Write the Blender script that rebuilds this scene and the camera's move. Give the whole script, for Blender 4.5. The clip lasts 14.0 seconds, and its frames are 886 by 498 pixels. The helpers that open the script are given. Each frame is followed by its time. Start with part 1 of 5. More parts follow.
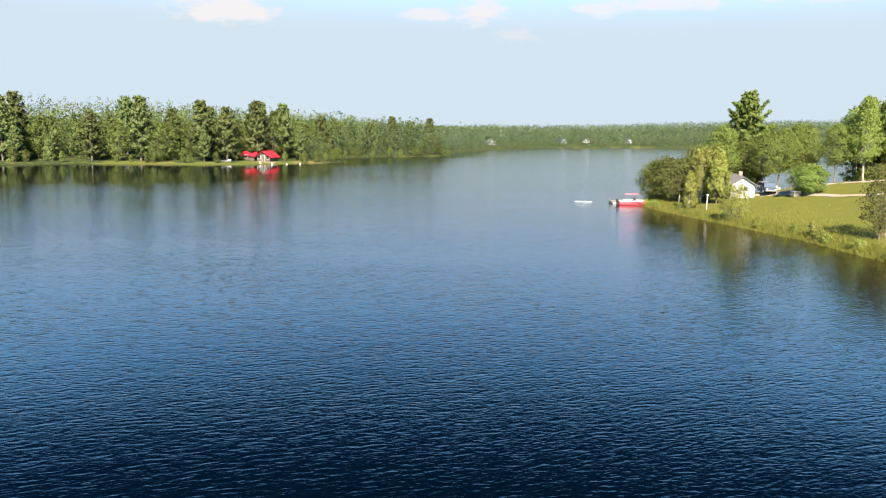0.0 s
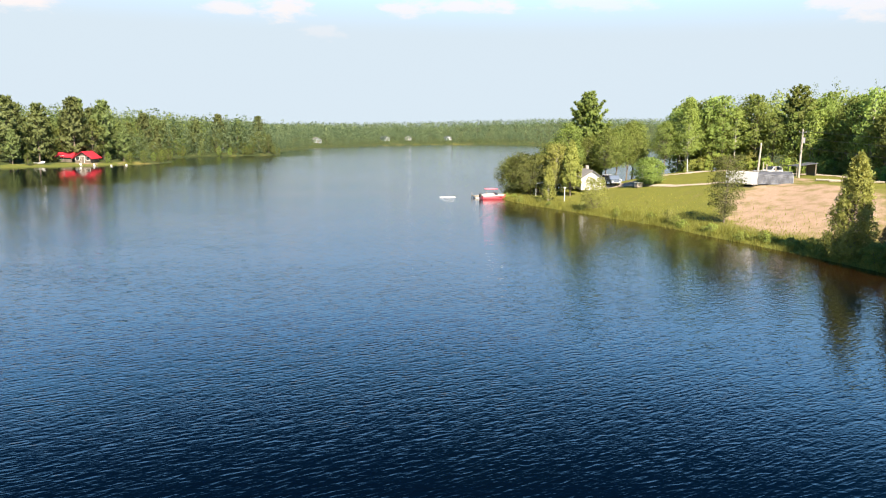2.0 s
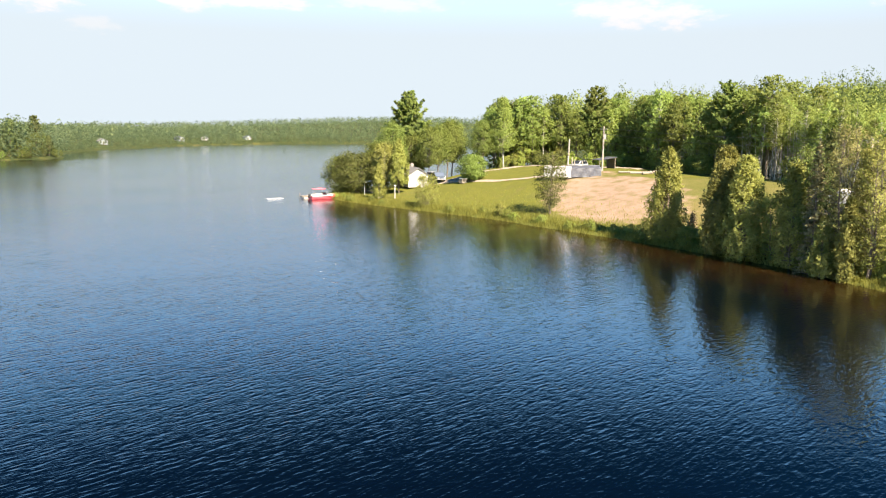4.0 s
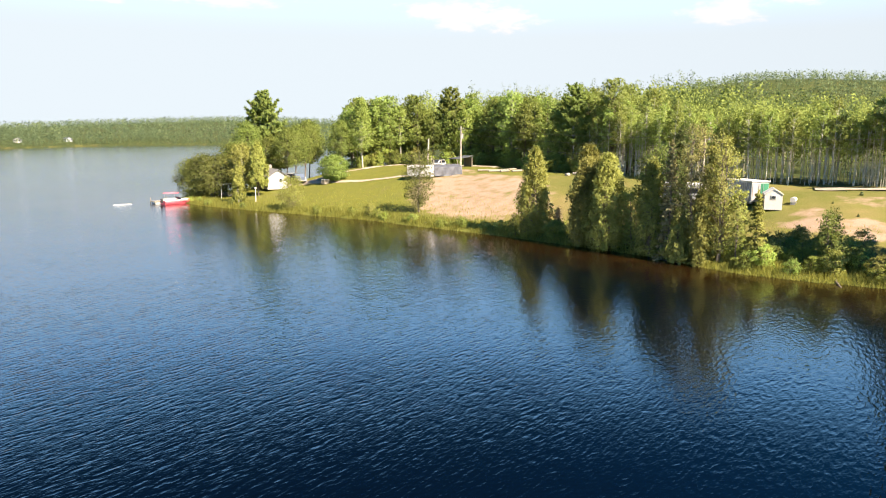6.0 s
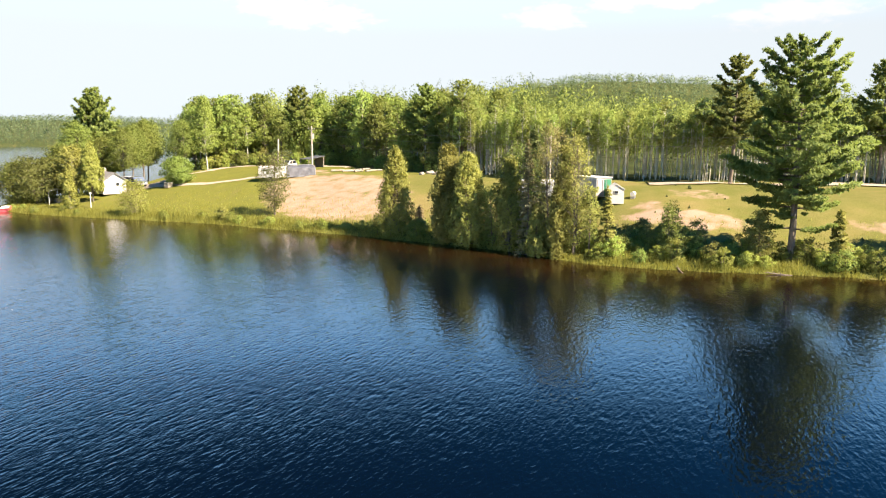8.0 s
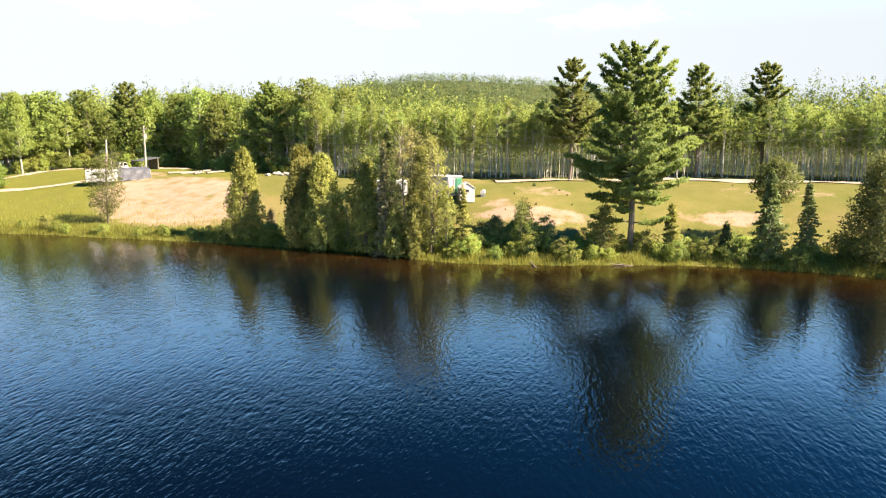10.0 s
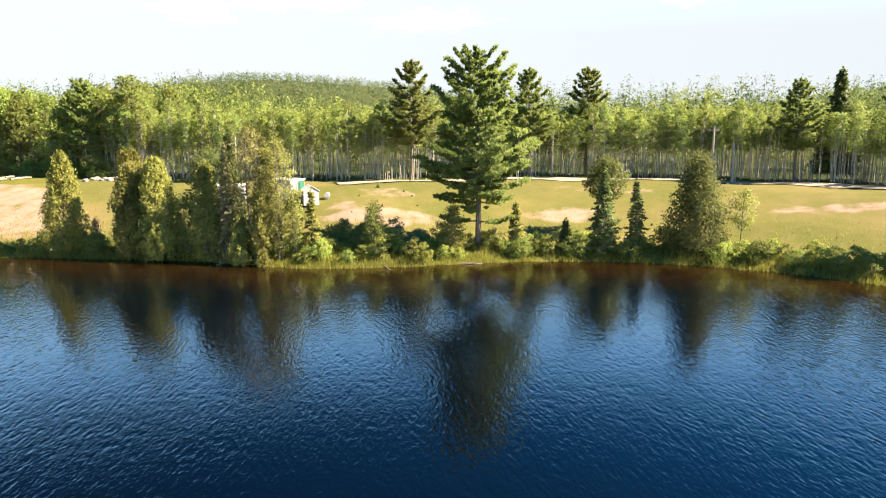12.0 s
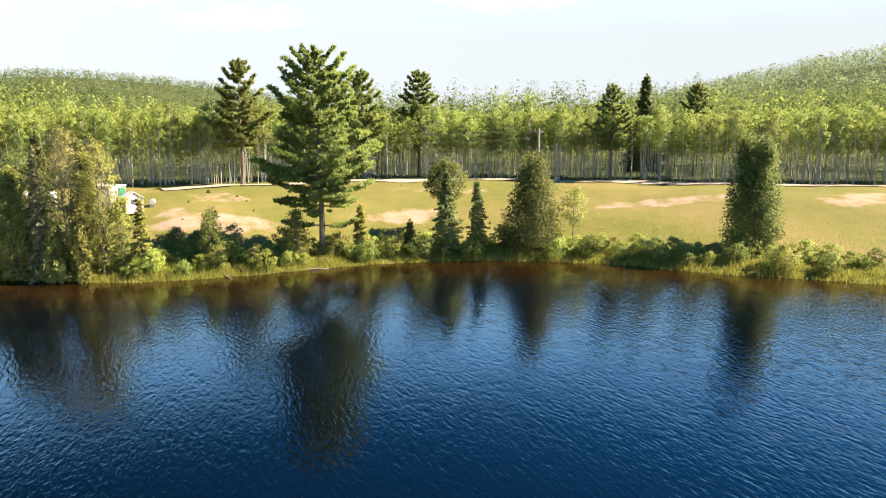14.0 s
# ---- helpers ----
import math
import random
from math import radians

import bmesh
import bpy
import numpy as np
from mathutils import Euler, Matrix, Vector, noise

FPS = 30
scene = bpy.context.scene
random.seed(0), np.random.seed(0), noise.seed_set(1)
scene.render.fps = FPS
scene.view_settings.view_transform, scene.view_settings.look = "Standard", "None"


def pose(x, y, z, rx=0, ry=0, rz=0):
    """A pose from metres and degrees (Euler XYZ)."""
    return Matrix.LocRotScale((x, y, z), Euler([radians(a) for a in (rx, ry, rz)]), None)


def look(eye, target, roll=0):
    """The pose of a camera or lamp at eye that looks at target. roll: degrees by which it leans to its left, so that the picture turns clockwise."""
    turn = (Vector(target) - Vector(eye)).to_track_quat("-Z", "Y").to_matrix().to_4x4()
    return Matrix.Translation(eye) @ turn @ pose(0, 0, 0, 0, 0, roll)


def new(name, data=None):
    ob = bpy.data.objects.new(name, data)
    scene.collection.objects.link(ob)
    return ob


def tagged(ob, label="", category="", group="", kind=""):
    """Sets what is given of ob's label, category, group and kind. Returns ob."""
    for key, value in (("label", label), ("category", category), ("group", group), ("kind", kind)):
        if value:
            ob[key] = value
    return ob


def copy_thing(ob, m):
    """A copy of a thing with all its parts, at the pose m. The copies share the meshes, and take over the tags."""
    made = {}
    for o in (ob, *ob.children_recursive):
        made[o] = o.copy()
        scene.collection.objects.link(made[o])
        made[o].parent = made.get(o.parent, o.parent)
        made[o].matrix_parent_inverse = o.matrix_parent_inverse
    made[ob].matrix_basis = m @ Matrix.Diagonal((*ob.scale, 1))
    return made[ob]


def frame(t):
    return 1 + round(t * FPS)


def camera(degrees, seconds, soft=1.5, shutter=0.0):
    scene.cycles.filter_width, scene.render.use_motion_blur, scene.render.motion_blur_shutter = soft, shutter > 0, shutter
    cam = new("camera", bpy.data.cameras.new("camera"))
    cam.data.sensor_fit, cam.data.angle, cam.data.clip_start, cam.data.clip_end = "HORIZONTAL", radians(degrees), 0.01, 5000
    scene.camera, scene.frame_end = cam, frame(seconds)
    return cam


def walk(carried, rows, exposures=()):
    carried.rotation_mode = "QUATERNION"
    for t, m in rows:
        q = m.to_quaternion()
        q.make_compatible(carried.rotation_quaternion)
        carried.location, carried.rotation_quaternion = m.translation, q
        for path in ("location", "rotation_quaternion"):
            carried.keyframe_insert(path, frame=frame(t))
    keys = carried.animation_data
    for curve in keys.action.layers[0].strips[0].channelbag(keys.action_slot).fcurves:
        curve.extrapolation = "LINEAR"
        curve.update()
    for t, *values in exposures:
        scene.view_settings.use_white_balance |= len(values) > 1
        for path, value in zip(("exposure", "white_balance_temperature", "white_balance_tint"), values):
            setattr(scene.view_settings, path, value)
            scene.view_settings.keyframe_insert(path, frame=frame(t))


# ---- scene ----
cam = camera(62.8, 14.0, soft=1.1)
METRES, EYE, TILT, LEAN, TURN = 27.6, 12.5, 0.0, 0.0, 0.0
ROWS = [
    (0.0, 0.0, 0.0, 0.0, 0.2, -9.35, -1.24),
    (0.5, -0.1252, -0.0116, -0.0014, -4.24, -9.34, -1.32),
    (1.0, -0.233, -0.0121, -0.0035, -8.24, -9.32, -1.28),
    (1.5, -0.2929, -0.0086, -0.0039, -10.64, -9.32, -1.19),
    (2.0, -0.3493, -0.0012, -0.0044, -14.38, -9.24, -1.06),
    (2.5, -0.4033, 0.0107, -0.005, -18.47, -9.17, -0.95),
    (3.0, -0.4535, 0.0249, -0.0048, -22.52, -9.14, -0.83),
    (3.5, -0.4986, 0.0406, -0.0043, -26.48, -9.12, -0.7),
    (4.0, -0.5393, 0.0573, -0.0035, -30.14, -9.13, -0.6),
    (6.5, -0.6836, 0.1411, -0.0, -45.62, -9.06, -0.23),
    (7.0, -0.6988, 0.1559, 0.0012, -48.77, -9.07, -0.19),
    (7.5, -0.7116, 0.1715, 0.0025, -51.98, -9.09, -0.15),
    (8.0, -0.7212, 0.1869, 0.0032, -55.05, -9.09, -0.12),
    (10.5, -0.7348, 0.2662, 0.0143, -70.9, -9.24, 0.02),
    (11.0, -0.7351, 0.2869, 0.0152, -74.23, -9.22, 0.02),
    (11.5, -0.7348, 0.3075, 0.0158, -77.65, -9.19, -0.0),
    (12.0, -0.732, 0.3269, 0.0169, -81.12, -9.19, 0.03),
    (12.5, -0.7283, 0.3473, 0.0178, -84.66, -9.18, 0.05),
    (13.0, -0.7228, 0.3665, 0.0177, -88.2, -9.15, 0.08),
    (13.5, -0.7158, 0.3853, 0.0175, -91.66, -9.11, 0.1),
    (14.0, -0.7077, 0.4035, 0.0173, -95.03, -9.07, 0.1),
]
walk(cam, [(t, pose(0, 0, EYE, TILT, LEAN, TURN) @ pose(METRES * x, METRES * y, METRES * z, 90 + pitch, roll, yaw)) for t, x, y, z, yaw, pitch, roll in ROWS],
     exposures=((0, 1.76, 6500, 10), (3, 1.9, 6800, 12), (7.5, 2.07, 7150, 14.5), (11, 2.2, 7300, 15), (14, 2.2, 7300, 15)))

# ---- world and sun ----
SUN_AZ, SUN_EL = radians(177.0), radians(42.0)
to_sun = Vector((math.sin(SUN_AZ) * math.cos(SUN_EL), math.cos(SUN_AZ) * math.cos(SUN_EL), math.sin(SUN_EL)))
world = bpy.data.worlds.new("sky")
scene.world = world
world.use_nodes = True
wt = world.node_tree
wt.nodes.clear()
sky = wt.nodes.new("ShaderNodeTexSky")
sky.sky_type, sky.sun_disc, sky.sun_elevation, sky.sun_rotation = "NISHITA", False, SUN_EL, SUN_AZ
sky.air_density, sky.dust_density, sky.ozone_density = 1.0, 0.15, 4.5
SKY_STRENGTH = 0.056
bg = wt.nodes.new("ShaderNodeBackground")
bg.inputs["Strength"].default_value = SKY_STRENGTH
w_out = wt.nodes.new("ShaderNodeOutputWorld")



def sky_node(kind, **values):
    n = wt.nodes.new(kind)
    for key, value in values.items():
        n.inputs[key].default_value = value
    return n


def sky_mix(factor, a, b):
    n = wt.nodes.new("ShaderNodeMix")
    n.data_type = "RGBA"
    wt.links.new(factor, n.inputs[0])
    wt.links.new(a, n.inputs[6])
    if isinstance(b, tuple):
        n.inputs[7].default_value = (*b, 1)
    else:
        wt.links.new(b, n.inputs[7])
    return n.outputs[2]


def sky_range(source, lo, hi, a, b):
    n = sky_node("ShaderNodeMapRange", **{"From Min": lo, "From Max": hi, "To Min": a, "To Max": b})
    n.interpolation_type = "SMOOTHSTEP"
    wt.links.new(source, n.inputs["Value"])
    return n.outputs[0]


# summer haze over the horizon, and a few small fair-weather clouds low in the sky
way = wt.nodes.new("ShaderNodeTexCoord").outputs["Generated"]
parts = wt.nodes.new("ShaderNodeSeparateXYZ")
wt.links.new(way, parts.inputs[0])
deep = sky_node("ShaderNodeHueSaturation", Saturation=1.6, Value=0.37)
wt.links.new(sky.outputs[0], deep.inputs["Color"])
wt.links.new(sky_range(parts.outputs["Y"], 1.0, -0.6, 0.26, 1.06), deep.inputs["Value"])
# pale haze low down, bright blue above it, deeper blue overhead
glare = wt.nodes.new("ShaderNodeVectorMath")
glare.operation = "SCALE"
glare.inputs[0].default_value = (3.35, 3.88, 4.25)
wt.links.new(sky_range(parts.outputs["Y"], 1.0, -0.6, 1.04, 0.92), glare.inputs["Scale"])
clear = wt.nodes.new("ShaderNodeVectorMath")
clear.operation = "SCALE"
clear.inputs[0].default_value = (2.1, 5.5, 9.9)
wt.links.new(sky_range(parts.outputs["Y"], 1.0, -0.6, 1.75, 1.5), clear.inputs["Scale"])
upper = sky_mix(sky_range(parts.outputs["Z"], 0.2, 0.4, 1.0, 0.0), deep.outputs[0], clear.outputs[0])
hazy = sky_mix(sky_range(parts.outputs["Z"], 0.12, 0.3, 0.98, 0.0), upper, glare.outputs[0])


def sky_math(op, a, b=None):
    n = wt.nodes.new("ShaderNodeMath")
    n.operation = op
    for slot, v in enumerate((a, b)):
        if isinstance(v, bpy.types.NodeSocket):
            wt.links.new(v, n.inputs[slot])
        elif v is not None:
            n.inputs[slot].default_value = v
    return n.outputs[0]


cloud_map = wt.nodes.new("ShaderNodeMapping")
cloud_map.inputs["Scale"].default_value = (14, 14, 40)
wt.links.new(way, cloud_map.inputs[0])
cloud_noise = sky_node("ShaderNodeTexNoise", Scale=1.6, Detail=5.0, Roughness=0.6)
wt.links.new(cloud_map.outputs[0], cloud_noise.inputs["Vector"])
ragged = sky_math("MULTIPLY", sky_math("SUBTRACT", cloud_noise.outputs["Fac"], 0.5), 2.6)
bearing = sky_math("ARCTAN2", parts.outputs["X"], parts.outputs["Y"])
# each cloud: bearing, height, half width, half height, thickness
CLOUDS = [(-0.29, 0.143, 0.085, 0.018, 0.9), (-0.285, 0.156, 0.04, 0.012, 0.9), (-0.027, 0.148, 0.034, 0.012, 0.75), (0.043, 0.152, 0.036, 0.019, 0.85), (0.085, 0.125, 0.035, 0.011, 0.3),
          (0.197, 0.158, 0.034, 0.013, 0.75), (0.28, 0.161, 0.085, 0.012, 0.75), (0.735, 0.16, 0.05, 0.014, 0.7), (0.802, 0.15, 0.075, 0.02, 0.7), (1.1, 0.15, 0.055, 0.018, 0.6),
          (1.23, 0.165, 0.085, 0.014, 0.6), (1.4, 0.143, 0.085, 0.018, 0.4), (0.45, 0.166, 0.09, 0.012, 0.5), (1.75, 0.17, 0.1, 0.016, 0.4)]
cover = None
for az, up_, half_w, half_h, thick in CLOUDS:
    u_ = sky_math("MULTIPLY", sky_math("SUBTRACT", bearing, az), 1 / half_w)
    v_ = sky_math("MULTIPLY", sky_math("SUBTRACT", parts.outputs["Z"], up_), 1 / half_h)
    reach_ = sky_math("ADD", sky_math("SQRT", sky_math("ADD", sky_math("MULTIPLY", u_, u_), sky_math("MULTIPLY", v_, v_))), ragged)
    one = sky_range(reach_, 1.05, 0.35, 0.0, thick)
    cover = one if cover is None else sky_math("MAXIMUM", cover, one)
wt.links.new(sky_mix(cover, hazy, (5.0, 4.75, 4.75)), bg.inputs["Color"])
wt.links.new(bg.outputs[0], w_out.inputs["Surface"])
sun = new("sun", bpy.data.lights.new("sun", "SUN"))
sun.data.energy, sun.data.angle, sun.data.color = 5.0, radians(0.6), (1.0, 0.89, 0.72)
sun.matrix_world = look(to_sun * 100, (0, 0, 0))

# ---- materials ----


def material(name):
    m = bpy.data.materials.new(name)
    m.use_nodes = True
    nt = m.node_tree
    return m, nt, nt.nodes["Principled BSDF"]


def node(nt, kind, **values):
    n = nt.nodes.new(kind)
    for key, value in values.items():
        n.inputs[key].default_value = value
    return n


def ramp(nt, source, stops):
    r = nt.nodes.new("ShaderNodeValToRGB")
    while len(r.color_ramp.elements) < len(stops):
        r.color_ramp.elements.new(0.5)
    for e, (at, col) in zip(r.color_ramp.elements, stops):
        e.position, e.color = at, (*col, 1)
    nt.links.new(source, r.inputs[0])
    return r.outputs[0]


def mix(nt, factor, a, b, blend="MIX"):
    n = nt.nodes.new("ShaderNodeMix")
    n.data_type, n.blend_type = "RGBA", blend
    for slot, v in ((0, factor), (6, a), (7, b)):
        if isinstance(v, bpy.types.NodeSocket):
            nt.links.new(v, n.inputs[slot])
        else:
            n.inputs[slot].default_value = v if slot == 0 else (*v, 1)
    return n.outputs[2]


def noise_node(nt, scale, detail=3, stretch=None, turn=0.0, rough=0.55):
    co = nt.nodes.new("ShaderNodeNewGeometry").outputs["Position"]
    if stretch:
        mp = nt.nodes.new("ShaderNodeMapping")
        mp.vector_type = "TEXTURE"
        mp.inputs["Rotation"].default_value[2] = turn
        mp.inputs["Scale"].default_value = [1 / v for v in stretch]
        nt.links.new(co, mp.inputs[0])
        co = mp.outputs[0]
    n = node(nt, "ShaderNodeTexNoise", Scale=scale, Detail=detail, Roughness=rough)
    nt.links.new(co, n.inputs["Vector"])
    return n.outputs["Fac"]


def leaf_material(name, dark, light, translucent=0.35, rough=0.6):
    m, nt, b = material(name)
    geo, info = nt.nodes.new("ShaderNodeNewGeometry"), nt.nodes.new("ShaderNodeObjectInfo")
    col = ramp(nt, geo.outputs["Random Per Island"], [(0.0, tuple(0.75 * a + 0.25 * b_ for a, b_ in zip(dark, light))), (1.0, tuple(0.2 * a + 0.8 * b_ for a, b_ in zip(dark, light)))])
    hue = node(nt, "ShaderNodeHueSaturation")
    mr = node(nt, "ShaderNodeMapRange", **{"To Min": 0.75, "To Max": 1.25})
    nt.links.new(info.outputs["Random"], mr.inputs["Value"])
    nt.links.new(mr.outputs[0], hue.inputs["Value"])
    mh = node(nt, "ShaderNodeMapRange", **{"To Min": 0.482, "To Max": 0.515})
    nt.links.new(info.outputs["Random"], mh.inputs["Value"])
    nt.links.new(mh.outputs[0], hue.inputs["Hue"])
    nt.links.new(col, hue.inputs["Color"])
    b.inputs["Roughness"].default_value = rough
    b.inputs["Specular IOR Level"].default_value = 0.25
    nt.links.new(hue.outputs[0], b.inputs["Base Color"])
    tr = nt.nodes.new("ShaderNodeBsdfTranslucent")
    nt.links.new(hue.outputs[0], tr.inputs["Color"])
    ms = nt.nodes.new("ShaderNodeMixShader")
    ms.inputs[0].default_value = translucent
    nt.links.new(b.outputs[0], ms.inputs[1])
    nt.links.new(tr.outputs[0], ms.inputs[2])
    nt.links.new(ms.outputs[0], nt.nodes["Material Output"].inputs["Surface"])
    return m


def woods_material(name, stops, translucent=0.25):
    """Foliage of a whole wood: each tree has its own tone."""
    m, nt, b = material(name)
    at_ = nt.nodes.new("ShaderNodeAttribute")
    at_.attribute_name = "tone"
    col = ramp(nt, at_.outputs["Fac"], stops)
    geo = nt.nodes.new("ShaderNodeNewGeometry")
    hue = node(nt, "ShaderNodeHueSaturation", Color=(1, 1, 1, 1))
    mr = node(nt, "ShaderNodeMapRange", **{"To Min": 0.9, "To Max": 1.1})
    nt.links.new(geo.outputs["Random Per Island"], mr.inputs["Value"])
    nt.links.new(mr.outputs[0], hue.inputs["Value"])
    nt.links.new(col, hue.inputs["Color"])
    nt.links.new(hue.outputs[0], b.inputs["Base Color"])
    b.inputs["Roughness"].default_value = 0.7
    b.inputs["Specular IOR Level"].default_value = 0.15
    tr = nt.nodes.new("ShaderNodeBsdfTranslucent")
    nt.links.new(hue.outputs[0], tr.inputs["Color"])
    ms = nt.nodes.new("ShaderNodeMixShader")
    ms.inputs[0].default_value = translucent
    nt.links.new(b.outputs[0], ms.inputs[1])
    nt.links.new(tr.outputs[0], ms.inputs[2])
    nt.links.new(ms.outputs[0], nt.nodes["Material Output"].inputs["Surface"])
    return m


def rough_material(name, a, b_, scale, rough=0.8, metal=0.0, bump=0.2, stretch=None, detail=4):
    m, nt, b = material(name)
    f = noise_node(nt, scale, detail, stretch)
    g = noise_node(nt, scale * 7, 3, stretch)
    c = mix(nt, 0.35, ramp(nt, f, [(0.35, a), (0.65, b_)]), ramp(nt, g, [(0.35, a), (0.65, b_)]))
    nt.links.new(c, b.inputs["Base Color"])
    b.inputs["Roughness"].default_value, b.inputs["Metallic"].default_value = rough, metal
    bp = node(nt, "ShaderNodeBump", Strength=bump, Distance=0.05)
    nt.links.new(g, bp.inputs["Height"])
    nt.links.new(bp.outputs[0], b.inputs["Normal"])
    return m


M_PINE = leaf_material("pine_needles", (0.12, 0.158, 0.043), (0.235, 0.285, 0.07), 0.5)
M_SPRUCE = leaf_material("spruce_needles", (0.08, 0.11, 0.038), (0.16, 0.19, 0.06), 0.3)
M_CEDAR = leaf_material("cedar_foliage", (0.2, 0.212, 0.05), (0.3, 0.31, 0.078), 0.45)
M_ASPEN = leaf_material("aspen_leaves", (0.17, 0.225, 0.05), (0.27, 0.325, 0.08), 0.45)
M_BROAD = leaf_material("broad_leaves", (0.125, 0.17, 0.04), (0.24, 0.295, 0.07), 0.52)
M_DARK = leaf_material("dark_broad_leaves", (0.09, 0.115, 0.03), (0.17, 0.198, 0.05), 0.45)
M_SHRUB = leaf_material("shrub_leaves", (0.2, 0.25, 0.055), (0.36, 0.42, 0.1), 0.55)
M_REED = leaf_material("reed_blades", (0.18, 0.20, 0.036), (0.38, 0.40, 0.09), 0.55)
M_WOODS = woods_material("mixed_wood_foliage", [(0.0, (0.08, 0.115, 0.038)), (0.5, (0.19, 0.235, 0.058)), (1.0, (0.28, 0.335, 0.085))], 0.48)
# paler and bluer than the near wood: distance haze put into the colour
M_HILL_HAZY = woods_material("hazy_hill_foliage", [(0.0, (0.085, 0.13, 0.07)), (0.6, (0.15, 0.20, 0.10)), (1.0, (0.22, 0.27, 0.125))], 0.6)
M_BARK = rough_material("grey_brown_bark", (0.07, 0.055, 0.04), (0.2, 0.16, 0.12), 6, bump=0.6, stretch=(1, 1, 0.2))
M_BIRCH = rough_material("pale_bark", (0.2, 0.185, 0.15), (0.54, 0.51, 0.43), 3, bump=0.3, stretch=(1, 1, 1.5))


def ground_material():
    m, nt, b = material("meadow_ground")

    def attr(name):
        n = nt.nodes.new("ShaderNodeAttribute")
        n.attribute_name = name
        return n.outputs["Fac"]

    big, mid, fine = noise_node(nt, 0.06, 4), noise_node(nt, 0.5, 5), noise_node(nt, 6, 4)
    grass = ramp(nt, big, [(0.38, (0.0816, 0.0954, 0.0175)), (0.5, (0.135, 0.126, 0.035)), (0.62, (0.199, 0.146, 0.0666))])
    grass = mix(nt, 0.35, grass, ramp(nt, mid, [(0.35, (0.0851, 0.0954, 0.0175)), (0.65, (0.178, 0.139, 0.0561))]))
    grass = mix(nt, 0.3, grass, ramp(nt, fine, [(0.3, (0.071, 0.0729, 0.0154)), (0.7, (0.178, 0.158, 0.0596))]))
    lawn = mix(nt, 0.4, ramp(nt, mid, [(0.3, (0.082, 0.0943, 0.0148)), (0.7, (0.139, 0.131, 0.0262))]), ramp(nt, fine, [(0.3, (0.0615, 0.0779, 0.0131)), (0.7, (0.148, 0.143, 0.0328))]))
    sand = mix(nt, 0.5, ramp(nt, mid, [(0.3, (0.2, 0.138, 0.096)), (0.7, (0.3, 0.22, 0.165))]), ramp(nt, fine, [(0.3, (0.197, 0.131, 0.0861)), (0.7, (0.328, 0.238, 0.172))]))
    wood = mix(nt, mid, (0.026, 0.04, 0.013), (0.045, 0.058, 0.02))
    tall = mix(nt, mid, (0.05, 0.07, 0.014), (0.12, 0.125, 0.03))

    def edge(source, lo, hi):
        s = nt.nodes.new("ShaderNodeMath")
        s.operation = "MULTIPLY_ADD"
        nt.links.new(mid, s.inputs[0])
        s.inputs[1].default_value = 0.9
        nt.links.new(source, s.inputs[2])
        return ramp(nt, s.outputs[0], [(lo, (0, 0, 0)), (hi, (1, 1, 1))])

    col = mix(nt, edge(attr("lawn"), 0.78, 0.98), grass, lawn)
    col = mix(nt, edge(attr("tall"), 0.8, 0.98), col, tall)
    col = mix(nt, edge(attr("sand"), 0.74, 1.14), col, sand)
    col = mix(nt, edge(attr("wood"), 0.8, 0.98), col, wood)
    nt.links.new(col, b.inputs["Base Color"])
    b.inputs["Roughness"].default_value = 0.95
    b.inputs["Specular IOR Level"].default_value = 0.1
    bp = node(nt, "ShaderNodeBump", Strength=0.5, Distance=0.15)
    nt.links.new(fine, bp.inputs["Height"])
    nt.links.new(bp.outputs[0], b.inputs["Normal"])
    return m


